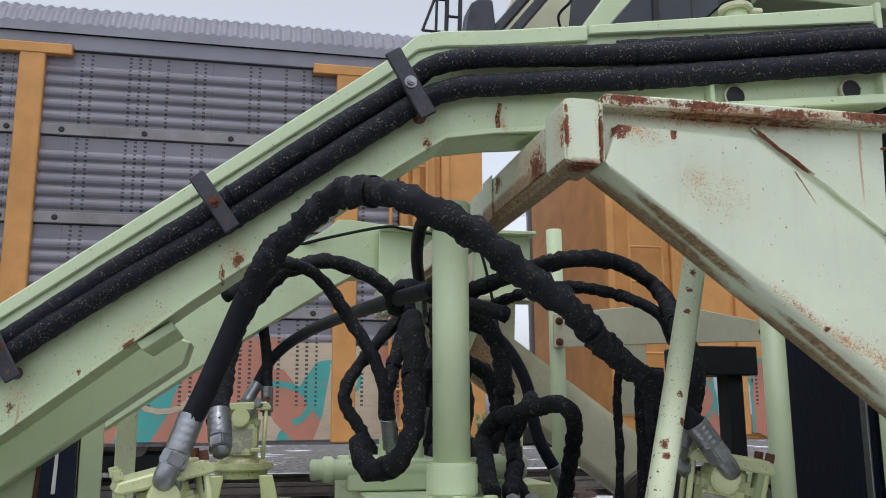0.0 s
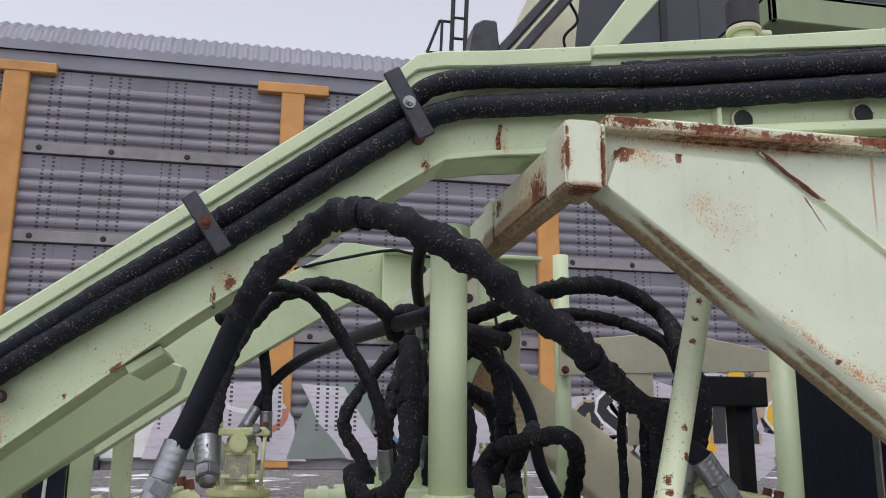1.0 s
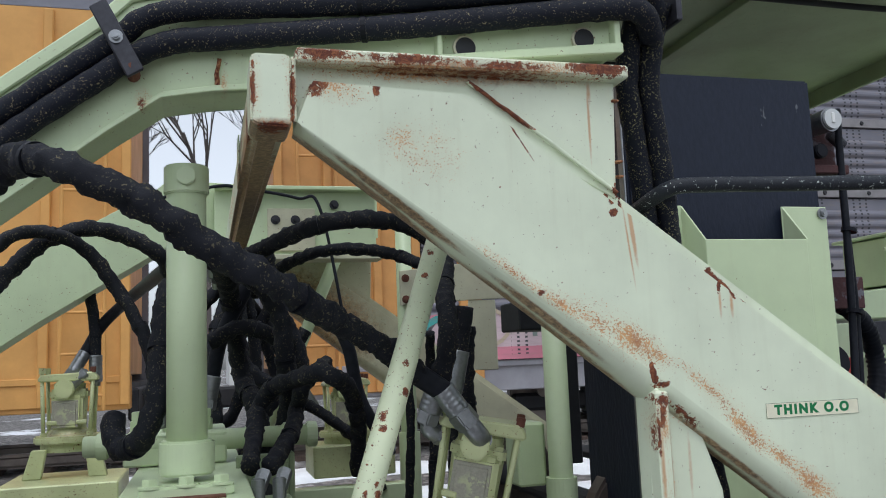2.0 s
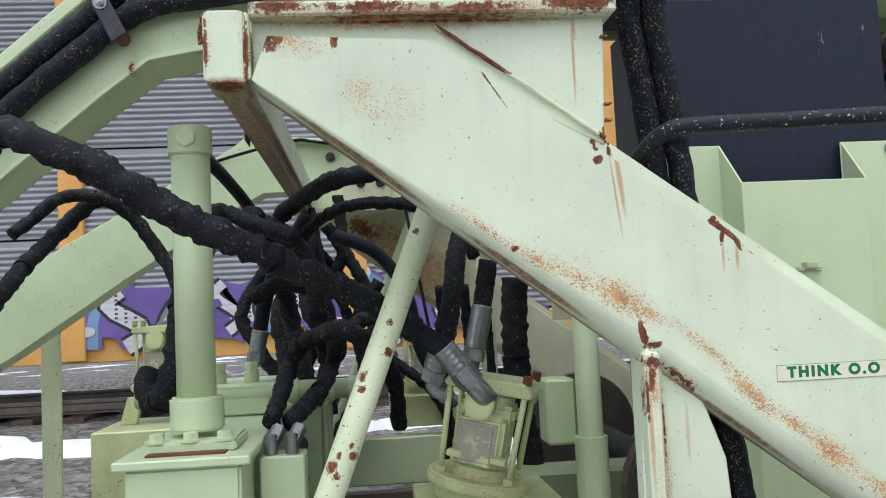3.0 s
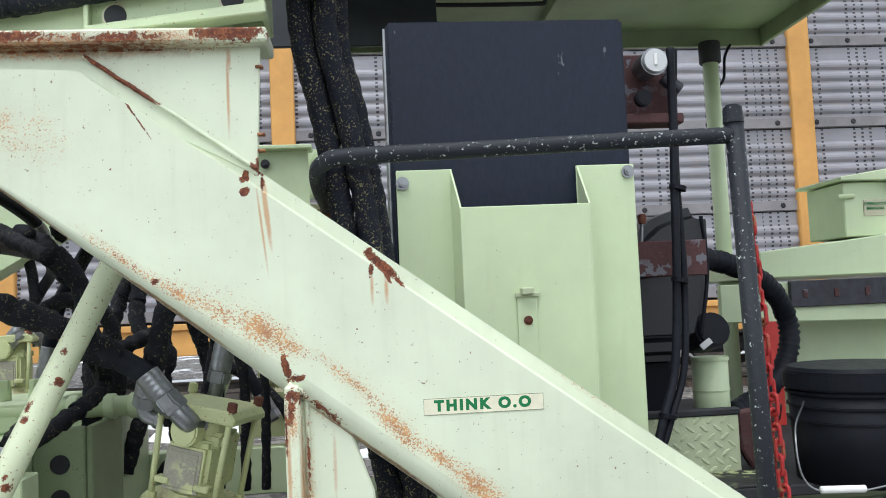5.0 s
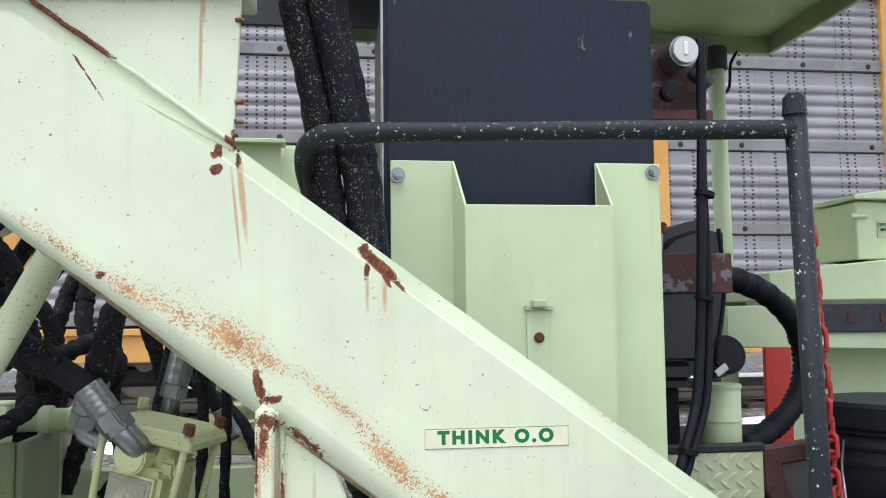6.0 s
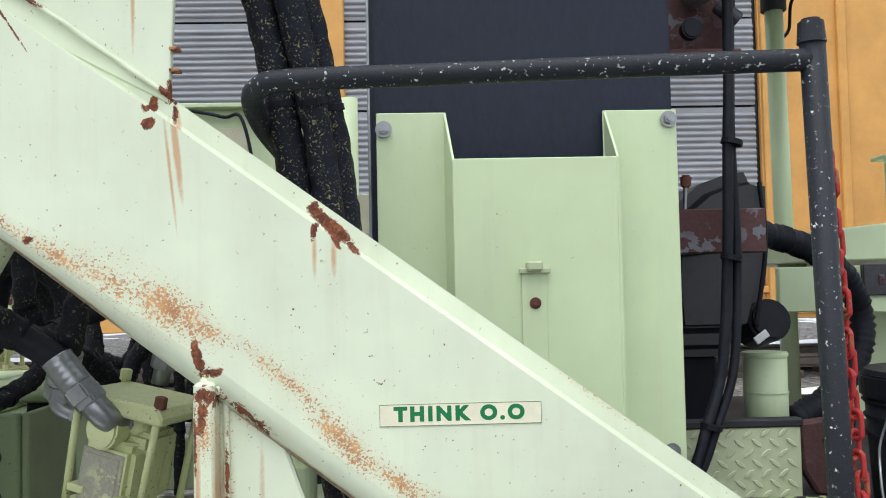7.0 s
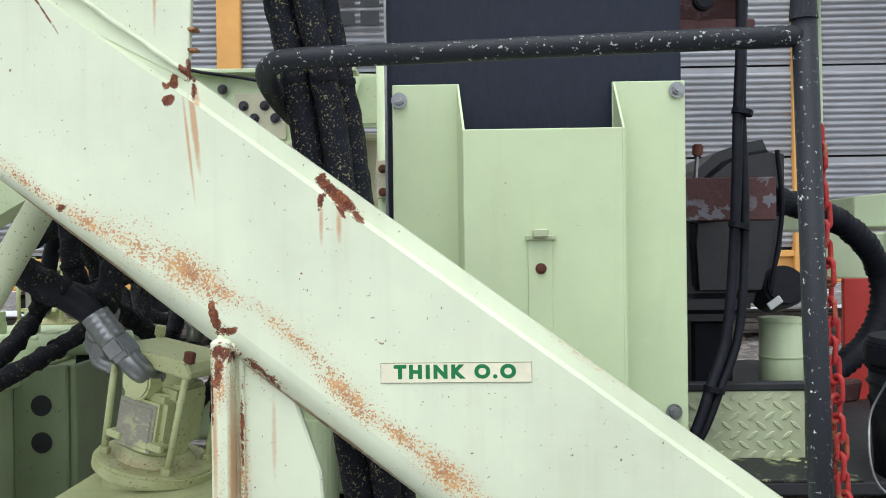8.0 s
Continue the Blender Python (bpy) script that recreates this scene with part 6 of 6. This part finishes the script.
part("plate", box((2.455, 2.43, 1.776), (2.7, 2.47, 1.882), 0.003), M_RUSTPLATE, dp)
part("arm", box((2.43, 2.455, 1.8), (2.5, 2.475, 1.86), 0.003), M_RUSTPLATE, dp)
part("lever", rod((2.51, 2.45, 1.88), (2.515, 2.45, 1.945), 0.005, n=10), M_STEEL, dp)
part("lever_knob", rod((2.515, 2.45, 1.935), (2.516, 2.45, 1.965), 0.012, 0.014, 16, r=0.004), M_RUST, dp)
CABLE = [(2.6, 2.36, 2.44), (2.597, 2.36, 2.3), (2.594, 2.36, 2.161), (2.584, 2.35, 2.028), (2.574, 2.35, 1.762), (2.55, 2.34, 1.518), (2.5, 2.31, 1.386), (2.464, 2.29, 1.3), (2.42, 2.28, 1.22)]
for dx, dy, r in ((0, 0, 0.0125), (0.02, 0.012, 0.0105)):
    cb = hose("cable_bundle", [(x + dx * (1 + 0.6 * math.sin(z * 5)), y + dy, z) for x, y, z in CABLE], r, "taped black cable hanging beside the tank", M_RUBBER, group="cables")
    if dx == 0:
        for p in (CABLE[3], CABLE[4], CABLE[6]):
            part("tape_band", rod((p[0] + 0.008, p[1], p[2] - 0.006), (p[0] + 0.011, p[1], p[2] + 0.006), 0.025, n=14), M_PLASTIC, cb, "black tape band")
cr = hose("ribbed_hose", CORR, 0.036, "black corrugated rubber hose curving behind the rail post", M_RUBBER, rings=0.0045, turn=0.024, group="ribbed hose")
part("hose_cuff", rod(Vector(CORR[0]), Vector(CORR[0]) + (Vector(CORR[1]) - Vector(CORR[0])).normalized() * 0.05, 0.042, n=20, r=0.003), M_RUBBER, cr, "smooth rubber cuff")

lp = thing("work_lamp", (2.52, 2.33, 2.39), "small grey work lamp on a rusty bracket", "lamp")
part("housing", rod((2.53, 2.4, 2.39), (2.535, 2.31, 2.39), 0.036, 0.04, 28, r=0.005), M_STEEL, lp, smooth=False)
part("lens", rod((2.535, 2.312, 2.39), (2.535, 2.302, 2.39), 0.033, n=28), M_LENS, lp)
part("lens_bar", box((2.528, 2.298, 2.375), (2.54, 2.303, 2.41), 0.002), M_WHITE, lp)
part("bracket", joined(box((2.45, 2.42, 2.22), (2.63, 2.44, 2.44), 0.004), box((2.45, 2.36, 2.22), (2.63, 2.44, 2.25), 0.004)), M_RUSTPLATE, lp, "rusty bracket")
part("gland", rod((2.58, 2.38, 2.36), (2.63, 2.38, 2.32), 0.02, n=16, r=0.003), M_DARKSTEEL, lp)
part("knob", rod((2.505, 2.36, 2.29), (2.505, 2.33, 2.29), 0.024, n=20, r=0.004), M_PLASTIC, lp)

sh = thing("machine_chassis", (4.2, 3.3, 1.0), "pale green machine frame with a dark slotted plate", "machine frame")
part("top_rail", slab([(3.27, 1.77), (3.27, 1.875), (6.5, 2.2), (6.5, 1.77)], 3.3, 4.6, 0.005), M_GREEN, sh)
part("front_plate", slab([(3.08, 1.6), (3.08, 1.75), (6.5, 1.76), (6.5, 1.52)], 3.26, 3.29, 0.004), M_GREEN, sh)
part("slot_plate", box((3.36, 3.24, 1.65), (3.82, 3.262, 1.755), 0.003), M_DARKSTEEL, sh, "dark slotted plate")
for x in (3.42, 3.55, 3.68, 3.79):
    part("slot", box((x - 0.01, 3.236, 1.685), (x + 0.01, 3.242, 1.72), 0.002), M_RUSTPLATE, sh)
part("lower_panel", box((3.45, 3.5, 0.85), (6.5, 3.54, 1.6), 0.005), M_GREEN, sh)
tbx = thing("manual_box", (3.86, 3.4, 1.98), "small pale green metal box with a hinged lid and latch", "box")
part("body", box((3.7, 3.4, 1.93), (4.03, 3.7, 2.16), 0.005), M_GREEN, tbx)
part("lid", slab([(3.67, 2.165), (3.67, 2.18), (4.07, 2.235), (4.07, 2.21), (4.03, 2.16)], 3.36, 3.74, 0.003), M_GREEN, tbx)
part("latch", joined(rod((3.93, 3.4, 2.13), (3.93, 3.37, 2.13), 0.022, n=16, r=0.003), box((3.89, 3.365, 2.115), (3.97, 3.375, 2.145), 0.003, 1, (0, 25, 0))), M_STEEL, tbx)
part("pin", rod((3.67, 3.39, 2.1), (3.74, 3.39, 2.1), 0.01, n=10), M_GREEN, tbx)
part("plaque", box((3.785, 3.396, 2.015), (3.89, 3.4, 2.085), 0.001), M_FAR, tbx)
writing("plaque_text", "OPERATOR\nMANUAL", (3.837, 3.394, 2.056), 0.019, M_INK, tbx, bold=0.0004)
rs = thing("red_board", (3.24, 3.25, 1.0), "upright red painted board", "board")
part("board", box((3.19, 3.2, 0.9), (3.29, 3.22, 1.6), 0.003), M_REDSIGN, rs)
bu = thing("bucket", (3.035, 2.16, 1.1), "black plastic bucket with ribbed rim and wire handle", "bucket")
part("pail", rod((3.035, 2.24, 1.2), (3.035, 2.24, 1.45), 0.178, 0.19, 48), M_PLASTIC, bu, smooth=True)
for z, r in ((1.36, 0.192), (1.40, 0.194), (1.435, 0.196)):
    part("rim_ring", rod((3.035, 2.24, z), (3.035, 2.24, z + 0.008), r, n=48, r=0.003), M_PLASTIC, bu)
part("lid", joined(rod((3.035, 2.24, 1.448), (3.035, 2.24, 1.498), 0.2, n=48, r=0.005), rod((3.035, 2.24, 1.497), (3.035, 2.24, 1.508), 0.194, 0.188, n=48)), M_PLASTIC, bu)
part("bail", tube([(2.845, 2.19, 1.42), (2.715, 1.99, 1.37), (2.725, 1.95, 1.25), (2.885, 1.94, 1.24), (3.085, 1.96, 1.3), (3.135, 2.06, 1.42)], 0.0025, 8), M_STEEL, bu, smooth=True)
part("grip", rod((2.745, 1.945, 1.243), (2.855, 1.94, 1.24), 0.009, n=14, r=0.002), M_WHITE, bu, "white plastic grip")
cn = thing("steel_can", (2.87, 2.9, 1.3), "pale green round steel can with a rim", "can")
part("shell", rod((2.875, 2.9, 1.2), (2.875, 2.9, 1.495), 0.062, n=32), M_GREEN, cn, smooth=True)
part("rim", rod((2.875, 2.9, 1.485), (2.875, 2.9, 1.5), 0.066, n=32, r=0.003), M_GREEN, cn)
part("hoop", rod((2.875, 2.9, 1.38), (2.875, 2.9, 1.39), 0.065, n=32, r=0.003), M_GREEN, cn)
ts = thing("tread_step", (2.6, 2.42, 1.2), "pale green diamond-tread step plate with a black edge", "step")
part("plate", box((2.40, 2.4, 1.2), (2.752, 2.415, 1.366), 0.003), M_TREAD, ts)
part("edge", box((2.40, 2.395, 1.366), (2.757, 2.43, 1.386), 0.004), M_UNDER, ts, "black rubber step edge")
for j in range(7):
    for i in range(9):
        x, z = 2.42 + i * 0.041 + (0.0205 if j % 2 else 0), 1.213 + j * 0.0235
        if x < 2.74:
            part("tread_bar", slab([(-0.0155, 0), (-0.007, 0.0045), (0.007, 0.0045), (0.0155, 0), (0.007, -0.0045), (-0.007, -0.0045)], 0, 0.0045, 0.0012), M_TREAD, ts).matrix_basis = pose(x, 2.3965, z, 0, 38 if j % 2 else -38, 0)
part("ledge", box((2.31, 2.2, 1.2), (2.8, 2.395, 1.207), 0.002), M_PEEL, ts, "black ledge with peeling green paint")
ru = thing("rusty_bracket", (2.8, 2.44, 1.2), "rusty brown steel bracket beside the step", "bracket")
part("arm", slab([(2.757, 1.37), (2.9, 1.387), (2.89, 1.335), (2.815, 1.325), (2.83, 1.26), (2.87, 1.2), (2.8, 1.2), (2.765, 1.26)], 2.42, 2.46, 0.006), M_RUSTPLATE, ru)
pl = thing("deck_floor", (2.8, 2.9, 1.2), "dark dirty steel floor of the operator deck", "deck")
part("plate", box((2.3, 2.2, 1.17), (4.2, 4.2, 1.2), 0.004), M_UNDER, pl)
part("beam", box((1.4, 3.0, 0.95), (6.5, 3.2, 1.1), 0.01), M_CANOPY_BENCH_SHADE, pl)
for x in (1.95, 4.5):
    ax = thing("rail_wheel", (x, MID, RAIL), "steel rail wheel set under the machine", "wheel set", "wheel sets")
    part("axle", rod((x, MID - 0.8, RAIL + 0.25), (x, MID + 0.8, RAIL + 0.25), 0.05, n=16), M_UNDER, ax)
    for s in (-1, 1):
        part("wheel", rod((x, MID + s * 0.72, RAIL + 0.25), (x, MID + s * 0.8, RAIL + 0.25), 0.25, n=30, r=0.01), M_RAILSTEEL, ax)


bx = thing("battery_box", (2.05, 3.6, 1.78), "black steel box on a dark stand behind the beam", "box")
part("body", box((1.89, 3.6, 1.775), (2.23, 3.85, 1.905), 0.006), M_UNDER, bx)
part("stand", box((2.1, 3.65, 1.18), (2.18, 3.75, 1.78), 0.006), M_UNDER, bx)
ms = thing("black_mast", (2.05, 3.05, 1.0), "dark steel mast behind the near beam", "mast")
part("channel", joined(box((2.04, 3.0, 1.0), (2.13, 3.02, 2.0), 0.003), box((2.04, 3.0, 1.0), (2.06, 3.1, 2.0), 0.003)), M_UNDER, ms)
for k, (x, r) in enumerate(((1.195, 0.014), (1.275, 0.016), (1.34, 0.014))):
    hose("down_hose", [(x - 0.01, 2.75, 1.75), (x, 2.8, 1.65), (x + 0.01, 2.82, 1.45), (x, 2.85, 1.15)], r, "black wrapped hose hanging straight down behind the motors", M_SLEEVE, 0.003, seed=k)


# ---- distance: houses and bare trees behind the train ----
def build_house(x, y, w, d, h):
    g = thing("house", (x, y, GROUND), "pale sided house with a snowy grey roof far behind the tracks", "house", "houses")
    part("wall", box((x, y, GROUND), (x + w, y + d, GROUND + h), 0.02), M_HOUSE, g)
    part("roof", slab([(x - 0.4, GROUND + h), (x + w / 2, GROUND + h + w * 0.33), (x + w + 0.4, GROUND + h)], y - 0.4, y + d + 0.4, 0.03), M_SHINGLE, g)
    for k in range(3):
        part("window", box((x + w * (0.14 + 0.29 * k), y - 0.05, GROUND + 1.2), (x + w * (0.28 + 0.29 * k), y + 0.02, GROUND + 2.5), 0.01), M_GLASS, g)


for x, y, w, d, h in ((-14, 52, 9, 8, 4.5), (2, 58, 10, 8, 5), (18, 50, 9, 8, 4.2), (38, 60, 10, 9, 5), (-36, 60, 10, 8, 5)):
    build_house(x, y, w, d, h)


def build_tree(x, y, h, seed):
    rng = random.Random(seed)
    t = thing("bare_tree", (x, y, GROUND), "leafless grey tree with fine branches", "tree", "bare trees")
    segs = []

    def grow(p, d, length, r, depth):
        q = p + d * length
        segs.append((p, q, r, r * 0.68))
        if depth == 0:
            return
        for _ in range(3 if depth > 2 else 2):
            nd = (d + Vector((rng.uniform(-1, 1), rng.uniform(-1, 1), rng.uniform(-0.15, 0.5))) * 0.62).normalized()
            grow(p + d * length * rng.uniform(0.6, 1.0), nd, length * rng.uniform(0.6, 0.8), r * 0.6, depth - 1)

    base = Vector((x, y, GROUND))
    part("trunk", rod(base, base + Vector((0, 0, h * 0.3)), 0.2, 0.15, 10), M_BARK, t)
    grow(base + Vector((0, 0, h * 0.28)), Vector((0, 0, 1)), h * 0.2, 0.13, 6)
    verts, faces = [], []
    for a, b, r0, r1 in segs:
        d = (b - a).normalized()
        u = d.orthogonal().normalized()
        v = d.cross(u)
        i = len(verts)
        for c, r in ((a, r0), (b, r1)):
            for k in range(3):
                w = 2 * math.pi * k / 3
                verts.append(c + (u * math.cos(w) + v * math.sin(w)) * max(r, 0.012))
        for k in range(3):
            j = (k + 1) % 3
            faces.append((i + k, i + j, i + 3 + j, i + 3 + k))
    me = bpy.data.meshes.new("crown")
    me.from_pydata(verts, [], faces)
    me.materials.append(M_BARK)
    o = new("crown", me)
    o.parent = t
    o.matrix_parent_inverse = Matrix.Translation(-t.location)


for k, (x, y, h) in enumerate(((-2.2, 34, 15), (4.5, 36, 15), (12, 33, 14), (-11, 36, 15), (20, 37, 15), (0.6, 31, 16))):
    build_tree(x, y, h, 40 + k)


# ---- what moves ----
def motions():
    start = 2.95
    times = [0, 0.1] + [0.5 * k for k in range(1, 16)] + [7.9, 8.0]
    for k, car in enumerate(TRAIN):
        centre = start + CAR / 2 - k * CAR + (0.45 if k == 0 else 0)
        walk(car, [(t, pose(centre + SPEED * t + SLIP(t), 0, 0)) for t in times])


def SLIP(t):
    marks = [(0, -0.13), (0.5, 0.34), (1.0, -0.11), (1.5, 0.0), (5.5, 0.0), (6.0, -0.15), (6.5, 0.0), (7.0, 0.0), (7.5, 0.13), (8.1, -0.33)]
    for (t0, a), (t1, b) in zip(marks, marks[1:]):
        if t <= t1:
            return a + (b - a) * (t - t0) / (t1 - t0)
    return 0.0


motions()
